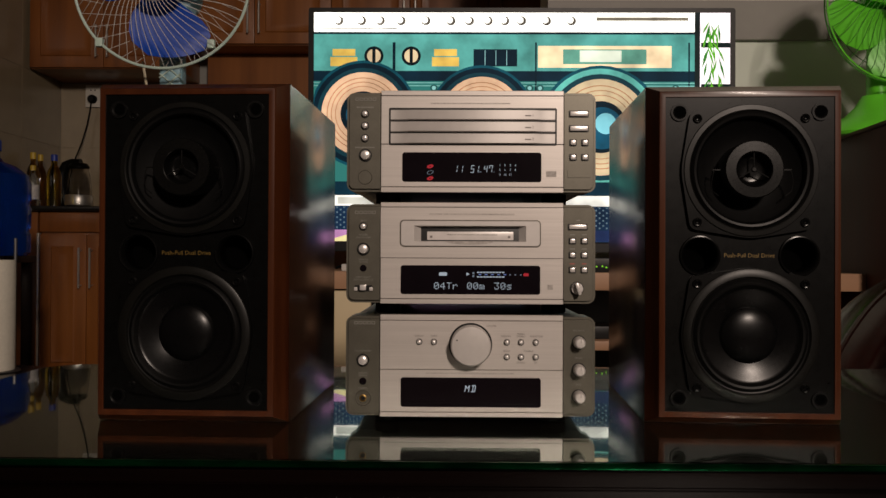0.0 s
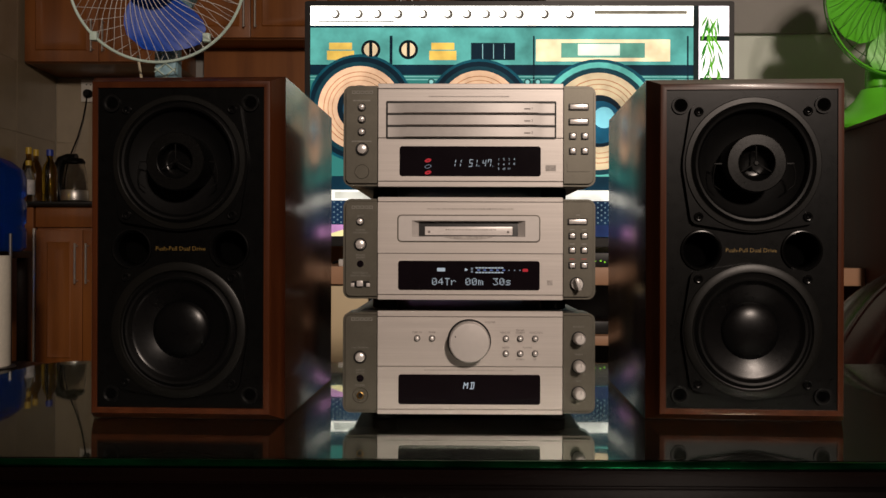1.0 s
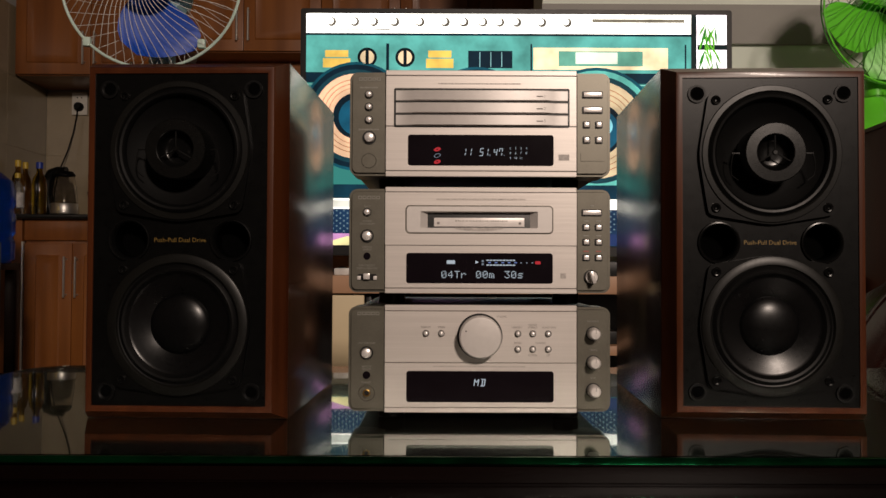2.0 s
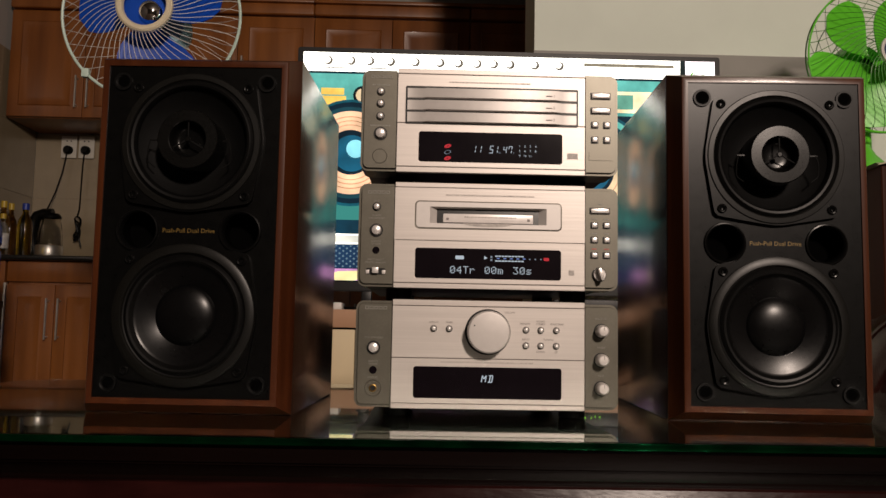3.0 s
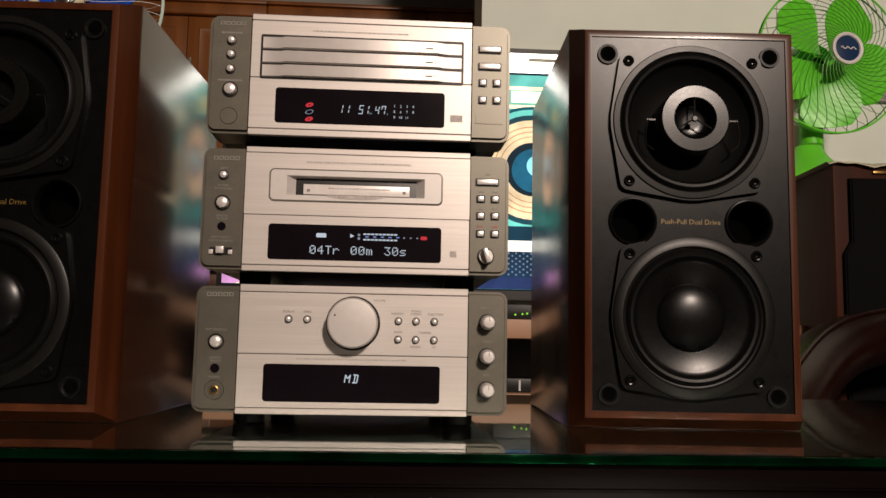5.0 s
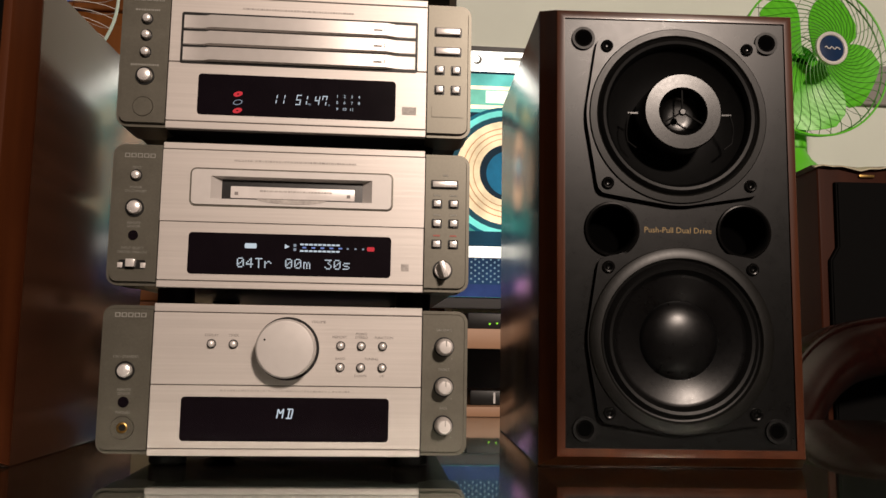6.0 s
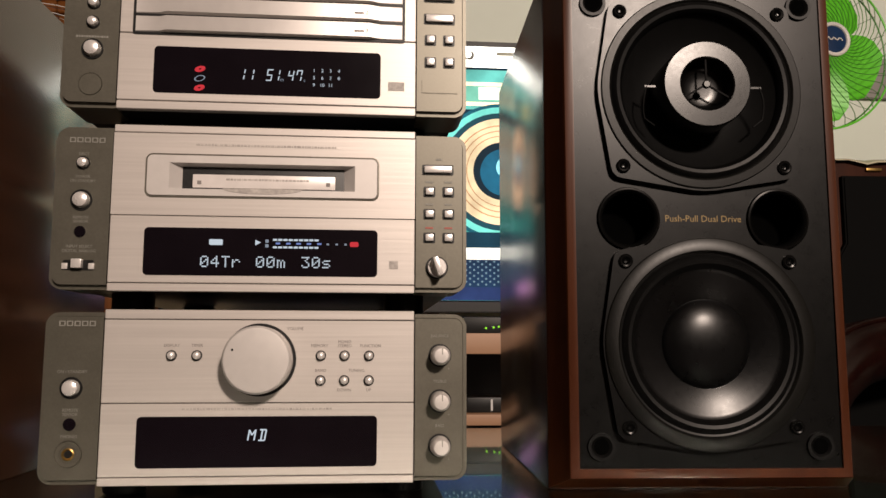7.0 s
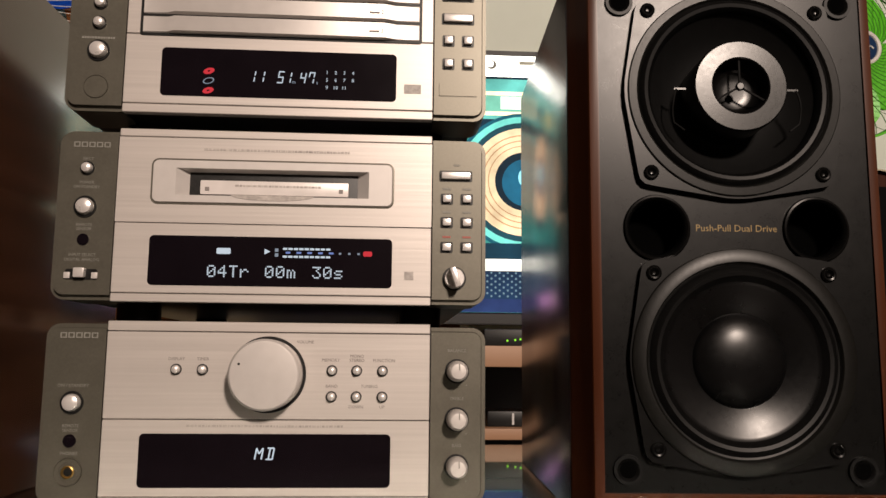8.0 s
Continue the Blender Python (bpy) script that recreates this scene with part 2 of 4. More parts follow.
table = thing("coffee_table", (0, 0, 0), "dark lacquered wooden table under a glass sheet", "table")
part("tabletop", sheet(table_outline(-0.002), T - 0.0187, T - 0.0057, 0.002), TABLE, table)
part("ledge", sheet(table_outline(0.035), T - 0.075, T - 0.0192, 0.002), TABLE, table)
apron = bmesh.new()
apron_face = apron.faces.new([apron.verts.new((-0.587, y, T + z)) for y, z in ((-0.1475, -0.0215), (-0.1520, -0.0216), (-0.1532, -0.0226), (-0.1660, -0.0600), (-0.1660, -0.0750), (-0.1475, -0.0750))])
swept = bmesh.ops.extrude_face_region(apron, geom=[apron_face])
bmesh.ops.translate(apron, verts=[v for v in swept["geom"] if isinstance(v, bmesh.types.BMVert)], vec=(1.274, 0, 0))
bmesh.ops.recalc_face_normals(apron, faces=apron.faces[:])
tagged(obj("apron", apron, MOULD, table, False), "glossy red-brown sloping front apron")
for x in (-0.46, 0.56):
    for y in (-0.04, 0.30):
        part("leg", box(x - 0.035, x + 0.035, y - 0.035, y + 0.035, 0.0, T - 0.0755, 0.006), TABLE, table)
glass_sheet = tagged(obj("glass_top", sheet(table_outline(0.0), T - 0.0055, T, 0.0010), GLASS), "clear green-edged glass sheet on the table", "glass top")
glass_sheet.visible_shadow = False
# Green patches on near-black paint the lamp's glints along the glass edge.
EDGE = material("green_edge_painted_glints", (0.004, 0.13, 0.042), 0.14, 0.95, 0.2, 60, (0.5, 1, 1), 0.6, (0.0004, 0.006, 0.003))
part("polished_edge", box(-0.539, 0.639, -0.1145, -0.1122, T - 0.0053, T - 0.0002, 0.0010, 3), EDGE, glass_sheet, "green polished front edge with painted glints")

# ---- television ----
SW, SH = 0.988, 0.545                     # the lit picture
tv = thing("television", (0.137, 1.27, 0.672), "flat black television showing a stereo system on screen", "television")
part("bezel", slab(rounded(-0.508, 0.508, 0.0, 0.582, 0.006), 0.0, 0.03, 0.002), BLACK, tv)
part("back_shell", box(-0.40, 0.40, 0.03, 0.07, 0.06, 0.50, 0.012), BLACK, tv)
part("screen", box(-SW / 2, SW / 2, -0.0015, 0.001, 0.024, 0.024 + SH), glow("picture_teal", (0.05, 0.30, 0.26), 1.0), tv)
for x in (-0.33, 0.33):
    part("stand_foot", box(x - 0.012, x + 0.012, -0.07, 0.12, -0.0452, -0.034, 0.004), BLACK, tv)
    part("stand_post", box(x - 0.012, x + 0.012, 0.002, 0.03, -0.034, 0.0, 0.003), BLACK, tv)

picture_mats = {}


def picture(outline, colour, power, level):
    """A flat patch of the lit picture; outline in shares of its width and height from the upper left."""
    key = (colour, power)
    if key not in picture_mats:
        picture_mats[key] = picture_light(colour, power)
    y = -0.0015 - 0.0004 * level
    bm = bmesh.new()
    f = bm.faces.new([bm.verts.new((-SW / 2 + SW * u, y, 0.024 + SH * (1 - v))) for u, v in outline])
    bm.normal_update()
    if f.normal.y > 0:
        f.normal_flip()
    part("picture_patch", bm, picture_mats[key], tv)


def rect(u0, v0, u1, v1):
    return [(u0, v0), (u1, v0), (u1, v1), (u0, v1)]


def disc(u, v, r, n=40):
    """A round patch, r in shares of the height, cut off at the picture's edge."""
    return [(min(1, max(0, u + r * SH / SW * math.cos(2 * math.pi * i / n))), min(1, max(0, v + r * math.sin(2 * math.pi * i / n)))) for i in range(n)]


WHITE, CREAMC, TEAL = (1.0, 0.95, 0.84), (1.0, 0.74, 0.44), (0.13, 0.50, 0.43)
NAVY, ORANGE, YELLOW = (0.003, 0.025, 0.045), (1.0, 0.60, 0.36), (1.0, 0.62, 0.12)
picture(rect(0, 0, 0.925, 0.085), WHITE, 2.6, 1)
for u in (0.06, 0.115, 0.16, 0.21, 0.27, 0.33, 0.375, 0.42, 0.46, 0.50, 0.56, 0.62):
    picture(disc(u, 0.036, 0.020, 20), (0.30, 0.25, 0.20), 0.5, 2)
    picture(disc(u - 0.003, 0.033, 0.014, 20), WHITE, 2.6, 3)
picture(rect(0.02, 0.066, 0.2, 0.071), (0.2, 0.18, 0.2), 0.3, 2)
picture(rect(0.68, 0.02, 0.90, 0.035), (0.5, 0.42, 0.3), 0.5, 2)
picture(rect(0, 0.085, 0.925, 0.255), TEAL, 0.9, 1)
picture(rect(0, 0.085, 0.925, 0.095), NAVY, 0.6, 2)
for u in (0.045, 0.29):
    picture(rect(u, 0.16, u + 0.055, 0.19), YELLOW, 1.1, 2)
    picture(rect(u - 0.005, 0.195, u + 0.06, 0.235), YELLOW, 1.1, 2)
for u in (0.145, 0.235):
    picture(disc(u, 0.19, 0.042), (0.004, 0.015, 0.02), 0.5, 2)
    picture(disc(u, 0.19, 0.030), CREAMC, 0.9, 3)
    picture(rect(u - 0.004, 0.158, u + 0.004, 0.222), (0.004, 0.015, 0.02), 0.5, 4)
picture(rect(0.385, 0.16, 0.49, 0.235), NAVY, 0.6, 2)
for u in (0.412, 0.438, 0.464):
    picture(rect(u, 0.165, u + 0.0015, 0.23), (0.4, 0.8, 0.8), 0.9, 3)
picture(rect(0.54, 0.145, 0.86, 0.24), CREAMC, 1.4, 2)
picture(rect(0.60, 0.16, 0.80, 0.225), (0.20, 0.55, 0.40), 0.8, 3)
picture(rect(0.64, 0.165, 0.74, 0.215), (0.9, 0.95, 0.75), 1.1, 4)
picture(rect(0, 0.255, 0.925, 0.30), NAVY, 0.8, 1)
picture(rect(0.19, 0.13, 0.197, 0.74), NAVY, 0.6, 2)
for u, v, r in ((0.120, 0.445, 0.235), (0.405, 0.46, 0.23), (0.690, 0.50, 0.27)):
    picture(disc(u, v, r), (0.006, 0.10, 0.14), 0.8, 3)
    picture(disc(u, v, r * 0.95), (0.16, 0.62, 0.52) if u > 0.6 else NAVY, 0.9 if u > 0.6 else 0.6, 4)
    picture(disc(u, v, r * 0.86), (0.01, 0.06, 0.08), 0.8, 5)
    picture(disc(u, v, r * 0.78), ORANGE if u < 0.6 else CREAMC, 1.0 if u < 0.6 else 0.80, 6)
    for k, q in enumerate((0.68, 0.60, 0.52)):
        picture(disc(u, v, r * q), (0.62, 0.30, 0.14), 0.8, 7 + 2 * k)
        picture(disc(u, v, r * q * 0.975), ORANGE if u < 0.6 else CREAMC, 1.0 if u < 0.6 else 0.80, 8 + 2 * k)
    picture(disc(u, v, r * 0.42), (0.003, 0.02, 0.035), 0.7, 13)
    picture(disc(u + 0.003, v + 0.005, r * 0.34), (0.008, 0.11, 0.19), 0.9, 14)
    picture(disc(u + 0.012, v - 0.015, r * 0.17), (0.30, 0.80, 0.90), 1.0, 15)
for u, v in ((0.205, 0.33), (0.29, 0.33), (0.52, 0.33), (0.545, 0.33), (0.87, 0.33), (0.02, 0.70), (0.21, 0.70), (0.52, 0.71), (0.545, 0.71), (0.87, 0.71)):
    picture(disc(u, v, 0.016, 16), (0.02, 0.12, 0.11), 0.8, 3)
    picture(disc(u, v, 0.009, 16), (0.35, 0.75, 0.7), 0.9, 4)
for u in (0.533, 0.90):
    picture(rect(u, 0.13, u + 0.004, 0.74), NAVY, 0.6, 2)
for v in (0.305, 0.318):
    picture(rect(0.0, v, 0.925, v + 0.004), (0.30, 0.70, 0.62), 0.8, 2)
picture(rect(0, 0.74, 0.925, 0.80), (0.004, 0.035, 0.06), 0.9, 16)
picture(rect(0, 0.80, 0.925, 0.845), WHITE, 1.3, 16)
picture(rect(0.06, 0.808, 0.55, 0.838), (0.75, 0.72, 0.62), 0.9, 17)
picture(rect(0, 0.845, 0.925, 0.95), (0.010, 0.035, 0.085), 0.8, 16)
mesh_dots = bmesh.new()
for i in range(9):
    for j in range(54):
        u, v = 0.008 + 0.017 * j + (0.0085 if i % 2 else 0), 0.852 + 0.011 * i
        mesh_dots.faces.new([mesh_dots.verts.new((-SW / 2 + SW * u + 0.0024 * math.cos(a), -0.0085, 0.024 + SH * (1 - v) + 0.0024 * math.sin(a))) for a in (0.0, 1.05, 2.09, 3.14, 4.19, 5.24)])
tagged(part("picture_dots", mesh_dots, glow("picture_dots", (0.35, 0.55, 0.68), 0.5), tv), kind="stuff")
picture(rect(0, 0.95, 0.925, 1.0), (0.62, 0.28, 0.55), 1.0, 16)
picture([(0.03, 1.0), (0.10, 0.962), (0.18, 0.955), (0.14, 1.0)], (1.0, 0.85, 0.4), 1.1, 18)
picture(rect(0.4, 0.95, 0.925, 1.0), (0.02, 0.04, 0.13), 0.7, 17)
picture(rect(0.925, 0, 1.0, 1.0), (1.0, 0.88, 0.90), 2.0, 1)
for v in (0.13, 0.31, 0.50, 0.69):
    picture(rect(0.93, v, 1.0, v + 0.022), (0.01, 0.03, 0.03), 0.5, 4)
picture(rect(0.915, 0.0, 0.928, 1.0), (0.02, 0.035, 0.035), 0.5, 4)
rng = random.Random(4)
for i in range(34):
    u, v = 0.955 + rng.uniform(-0.012, 0.02), 0.02 + 0.30 * rng.random()
    du, dv = rng.uniform(-0.02, 0.02), rng.uniform(0.05, 0.11)
    picture([(u, v), (u + du * 0.5 + 0.003, v + dv * 0.5), (u + du, v + dv), (u + du * 0.5 - 0.003, v + dv * 0.5)], (0.18, 0.62, 0.04) if i % 3 else (0.05, 0.30, 0.03), 1.0, 5 + i % 4)

# ---- console under the television ----
console = thing("tv_console", (0, 0, 0), "light wood television console with open shelves", "console")
part("top_board", box(-0.75, 1.0, 1.15, 1.56, 0.587, 0.6265, 0.002), SHELFWOOD, console)
part("middle_shelf", box(0.098, 0.959, 1.16, 1.54, 0.452, 0.473, 0.002), SHELFWOOD, console)
part("bottom_board", box(-0.73, 0.98, 1.16, 1.54, 0.06, 0.085, 0.002), SHELFWOOD, console)
part("back_panel", box(-0.73, 0.98, 1.541, 1.556, 0.0, 0.586), BLACK, console)
for x in (-0.73, 0.96):
    part("upright", box(x, x + 0.02, 1.155, 1.54, 0.0, 0.5865, 0.001), SHELFWOOD, console)
# Added black uprights, hidden by the stack, keep the speaker-side reflections dark.
for x in (-0.205, 0.085):
    part("unseen_divider", box(x, x + 0.012, 1.175, 1.54, 0.086, 0.5865, 0.001), BLACK, console)
part("door", box(-0.705, -0.207, 1.152, 1.17, 0.30, 0.583, 0.002), CREAM, console, "cream painted drawer front")
part("door", box(-0.705, -0.207, 1.152, 1.17, 0.09, 0.297, 0.002), CREAM, console, "cream painted drawer front")

settop = thing("set_top_box", (0.36, 1.22, 0.6265), "black set-top box with small green lights", "set-top box")
part("case", box(-0.13, 0.13, -0.05, 0.10, 0.0, 0.032, 0.003), BLACK, settop)
GREENLED = glow("green_led", (0.35, 1.0, 0.05), 0.9)
for x in (-0.085, -0.07, -0.06, -0.047, -0.038, -0.028):
    part("indicator_light", lathe([(0, 0.002), (0.002, 0.001), (0.002, -0.001)], 10, at(x, -0.05, 0.012 + 0.002 * math.sin(x * 900))), GREENLED, settop)
router = thing("router", (0.30, 1.24, 0.473), "small black router on the console shelf", "router")
part("case", box(-0.06, 0.06, -0.04, 0.06, 0.0, 0.03, 0.004), BLACK, router)
part("label_strip", box(-0.012, -0.008, -0.0412, -0.039, 0.004, 0.026), material("white_label", (0.7, 0.7, 0.7), 0.5), router)
remote = thing("small_box", (-0.255, 1.20, 0.6265), "small white plastic box on console", "box")
part("body", box(-0.022, 0.015, -0.02, 0.03, 0.0, 0.016, 0.003), material("white_plastic", (0.6, 0.58, 0.55), 0.4), remote)
cable = thing("cable", (0, 0, 0), "black cable lying on the console", "cable")
part("wire", tube([(-0.30 + 0.03 * i, 1.25 + 0.02 * math.sin(i), 0.632 + 0.012 * (i % 3 == 1)) for i in range(9)], 0.003, 6), RUBBER, cable)

# ---- lettering ----
def letters(name, body, size, x, z, y, mat, parent, align="CENTER", slant=0.0, bold=0.0, wide=1.0):
    cu = bpy.data.curves.new(name, "FONT")
    cu.body, cu.size, cu.align_x, cu.align_y, cu.shear, cu.offset = body, size, align, "CENTER", slant, bold
    cu.resolution_u, cu.space_character = 2, wide
    tmp = new("t", cu)
    me = bpy.data.meshes.new_from_object(tmp.evaluated_get(bpy.context.evaluated_depsgraph_get()))
    bpy.data.objects.remove(tmp)
    me.transform(at(x, y, z))
    me.materials.clear()
    me.materials.append(mat)
    ob = new(name, me)
    ob.parent = parent
    return ob


def bars(name, x0, x1, z, h, y, mat, parent, n=4, seed=1):
    """Plain bars in place of lettering."""
    r, bm = random.Random(seed), None
    gap = 0.0012 if n < 10 else 0.0004
    cuts = [x0] + sorted(x0 + (x1 - x0) * (i + 0.6 * r.random()) / n for i in range(1, n)) + [x1]
    for p, q in zip(cuts, cuts[1:]):
        bm = box(p, q - gap if q < x1 else q, y - 0.0002, y, z - h / 2, z + h / 2, bm=bm)
    return part(name, bm, mat, parent)


# ---- the three hi-fi units ----
CX = -0.0082
VFD = glow("display_segments", (0.80, 0.90, 1.0), 0.62)
DIM = glow("display_small_marks", (0.65, 0.75, 0.9), 0.32)
RED = glow("display_red", (1.0, 0.05, 0.07), 0.55)
MDWHITE = material("pale_disc_shell", (0.72, 0.68, 0.66), 0.35, 0.1, 0.05, 100)


def unit(name, base, top, foot, label, grooves, hole=None):
    """Body, front panel in strips, two rounded side panels and feet; heights are over the glass."""
    u = thing(name, (0, 0, T), label, "stereo unit", "stack of hi-fi units")
    part("case", box(CX - 0.1, CX + 0.099, 0.004, 0.25, base + 0.0015, top - 0.0025, 0.0015), CASE, u)
    x0, x1 = -0.0838, 0.0690
    cuts = [base] + grooves + [top]
    for a, b in zip(cuts, cuts[1:]):
        bm = None
        a2, b2 = a + (0.00022 if a > base else 0), b - (0.00022 if b < top else 0)
        if hole and a < hole[2] < b:
            hx0, hx1, hz0, hz1 = hole
            pts = [(x0, a2), (x1, a2), (x1, b2), (x0, b2)]
            hole4 = [(hx0, hz0), (hx1, hz0), (hx1, hz1), (hx0, hz1)]
            bm = bmesh.new()
            vs = [[[bm.verts.new((x, y, z)) for x, z in loop] for loop in (pts, hole4)] for y in (0.0, 0.005)]
            for o, i in vs:
                for k in range(4):
                    bm.faces.new((o[k], o[(k + 1) % 4], i[(k + 1) % 4], i[k]))
            for c in (0, 1):
                for k in range(4):
                    bm.faces.new((vs[0][c][k], vs[0][c][(k + 1) % 4], vs[1][c][(k + 1) % 4], vs[1][c][k]))
            bmesh.ops.recalc_face_normals(bm, faces=bm.faces[:])
        else:
            bm = box(x0, x1, 0.0, 0.005, a2, b2, 0.0003, 1)
        part("front_panel", bm, SILVER, u, "brushed silver front panel")
    part("seam", box(x0 + 0.001, x1 - 0.001, 0.002, 0.0045, base + 0.001, top - 0.001) if not hole else
         box(x0 + 0.001, x1 - 0.001, 0.002, 0.0045, base + 0.001, hole[2] - 0.001), BLACK, u)
    for s, o in ((-1, -0.1128), (1, 0.0962)):
        i = x0 - 0.0006 if s < 0 else x1 + 0.0006
        lo, hi = min(i, o), max(i, o)
        c = (1, 1, 0, 0) if s > 0 else (0, 0, 1, 1)
        part("side_panel", slab(rounded(lo, hi, base + 0.0006, top - 0.0014, 0.0066, 7, c), 0.0006, 0.034, 0.0024, seg=5, square=i), POD, u, "dark grey side panel")
    for x in (-0.08, 0.065):
        for y in (0.035, 0.21):
            part("foot", lathe([(0, -foot), (0.010, -foot), (0.011, -foot + 0.001), (0.011, 0.002), (0, 0.002)], 20, Matrix.Translation((x, y, base))), RUBBER, u)
    return u


def round_button(u, x, z, r, y=0.0006, name="button", h=0.0035, mat=None):
    b = part(name, lathe([(r * 0.96, -0.001), (r, h * 0.4), (r * 0.85, h * 0.82), (r * 0.5, h * 0.97), (0, h)], 28, at(x, y, z)), mat or BUTTON, u)
    part("ring", lathe([(r * 1.32, -0.0005), (r * 1.30, 0.0007), (r * 1.08, 0.0007), (r * 1.02, -0.0005)], 28, at(x, y, z)), BLACK, b)
    return b


def key(u, x, z, w, h):
    b = part("button", box(x - w / 2, x + w / 2, -0.0018, 0.002, z - h / 2, z + h / 2, 0.0006, 2), BUTTON, u)
    part("bezel", slab(rounded(x - w / 2 - 0.0009, x + w / 2 + 0.0009, z - h / 2 - 0.0009, z + h / 2 + 0.0009, 0.0006, 2), 0.0002, 0.001), BLACK, b)
    return b


def window(u, x0, x1, z0, z1):
    return part("display", slab(rounded(x0, x1, z0, z1, 0.0022, 5), -0.0004, 0.0008, 0.0003), DISPLAY, u, "black glass display window")


def logo(u, z):
    m = PRINT
    for k in range(5):
        x = -0.1055 + 0.0036 * k
        mark = bmesh.new()
        for a, b, c, d in ((0, 0.0005, -0.0013, 0.0013), (0.0024, 0.0029, -0.0013, 0.0013), (0.0006, 0.0023, 0.0008, 0.0013), (0.0006, 0.0023, -0.0013, -0.0008)):
            box(x + a, x + b, 0.0003, 0.0006, z + c, z + d, bm=mark)
        part("logo_mark", mark, m, u)


DOTS = {"0": ".###. #...# #..## #.#.# ##..# #...# .###.", "4": "...#. ..##. .#.#. #..#. ##### ...#. ...#.", "T": "##### ..#.. ..#.. ..#.. ..#.. ..#.. ..#..",
        "r": "..... ..... #.##. ##..# #.... #.... #....", "m": "..... ..... ##.#. #.#.# #.#.# #.#.# #.#.#", "3": "##### ...#. ..#.. ...#. ....# #...# .###.",
        "s": "..... ..... .#### #.... .###. ....# ####."}


def dots(u, word, x, z, pitch, mat):
    """Dot-matrix characters, five by seven."""
    for c in word:
        bm = None
        for r, row in enumerate(DOTS[c].split()):
            for k, d in enumerate(row):
                if d == "#":
                    bm = box(x + pitch * k, x + pitch * (k + 0.80), -0.0007, -0.0005, z + pitch * (2.5 - r), z + pitch * (3.30 - r), bm=bm)
        part("display_character", bm, mat, u)
        x += pitch * 6.3


SEGMENTS = {"1": "bc", "4": "bcfg", "5": "acdfg", "7": "abcf"}


def digit(u, c, x, z, h, mat):
    """A slanted seven-segment digit, x and z at its lower left."""
    w, t, bm = h * 0.46, h * 0.085, None
    bars7 = {"a": (0, w, h - t, h), "g": (0, w, h / 2 - t / 2, h / 2 + t / 2), "d": (0, w, 0, t), "f": (0, t, h / 2 + t, h - t), "b": (w - t, w, h / 2 + t, h - t),
             "e": (0, t, t, h / 2 - t), "c": (w - t, w, t, h / 2 - t)}
    for k in SEGMENTS[c]:
        p = bars7[k]
        bm = box(p[0], p[1], -0.0007, -0.0005, p[2], p[3], bm=bm)
    for v in bm.verts:
        v.co = (x + v.co.x + 0.16 * v.co.z, v.co.y, z + v.co.z)
    part("display_character", bm, mat, u)


def strokes(u, lines, x, z, h, mat):
    """A slanted letter out of straight strokes in a 1 by 1 cell, 0.6 h wide."""
    bm = None
    for a, b, c, d in lines:
        pts = [(x + 0.6 * h * p + 0.16 * h * q, -0.0006, z + h * q) for p, q in ((a, b), (c, d))]
        bm = tube(pts, h * 0.075, 6, bm)
    part("display_character", bm, mat, u)


# amplifier at the bottom
amp = unit("amplifier", 0.0087, 0.0940, 0.0087, "silver stereo amplifier with large volume knob", [0.0127, 0.0481, 0.0892])
window(amp, -0.0664, 0.0507, 0.0169, 0.0416)
strokes(amp, ((0, 0, 0, 1), (0, 1, 0.5, 0.5), (0.5, 0.5, 1, 1), (1, 1, 1, 0)), -0.0127, 0.0300, 0.0051, VFD)
strokes(amp, ((0, 1, 1, 1), (0, 0, 1, 0), (1, 0, 1, 1), (0.4, 0, 0.4, 1)), -0.0076, 0.0300, 0.0051, VFD)
vol = part("volume_knob", lathe([(0.0166, 0.0), (0.0166, 0.0125), (0.0162, 0.0133), (0.0155, 0.0139), (0.0148, 0.0140), (0, 0.0141)], 72, at(-0.0081, 0, 0.0693)), KNOB, amp, "large satin silver volume knob")
part("ring", lathe([(0.0182, -0.0005), (0.0180, 0.0009), (0.0168, 0.0009), (0.0165, -0.0005)], 72, at(-0.0081, 0, 0.0693)), BLACK, vol)
part("index_dot", lathe([(0, 0.0003), (0.0006, 0.0002), (0.0007, -0.0005)], 12, at(-0.0195, -0.0139, 0.0742)), BLACK, vol)
for x, z in ((-0.0510, 0.0714), (-0.0387, 0.0714), (0.0222, 0.0714), (0.0340, 0.0714), (0.0463, 0.0714), (0.0222, 0.0591), (0.0340, 0.0591), (0.0463, 0.0591)):
    round_button(amp, x, z, 0.0020, 0.0)
for word, x, z in (("DISPLAY", -0.051, 0.0763), ("TIMER", -0.0387, 0.0763), ("MEMORY", 0.0215, 0.0763), ("MONO", 0.0340, 0.0783), ("STEREO", 0.0340, 0.0763),
                   ("FUNCTION", 0.0470, 0.0763), ("BAND", 0.0222, 0.0640), ("TUNING", 0.0401, 0.0640), ("DOWN", 0.0340, 0.0543), ("UP", 0.0463, 0.0543), ("VOLUME", 0.0092, 0.0848)):
    letters("lettering", word, 0.0021, x, z, -0.0002, DARKPRINT, amp)
bars("lettering_bar", -0.045, 0.028, 0.0452, 0.0010, 0.0, FAINT, amp, 44, 3)
logo(amp, 0.0870)
round_button(amp, -0.0982, 0.0556, 0.0041, h=0.004, name="power_button")
part("remote_sensor", lathe([(0.0030, -0.001), (0.0030, 0.0004), (0.0024, 0.0005), (0, -0.0002)], 24, at(-0.0981, 0.0004, 0.0381)), DISPLAY, amp)
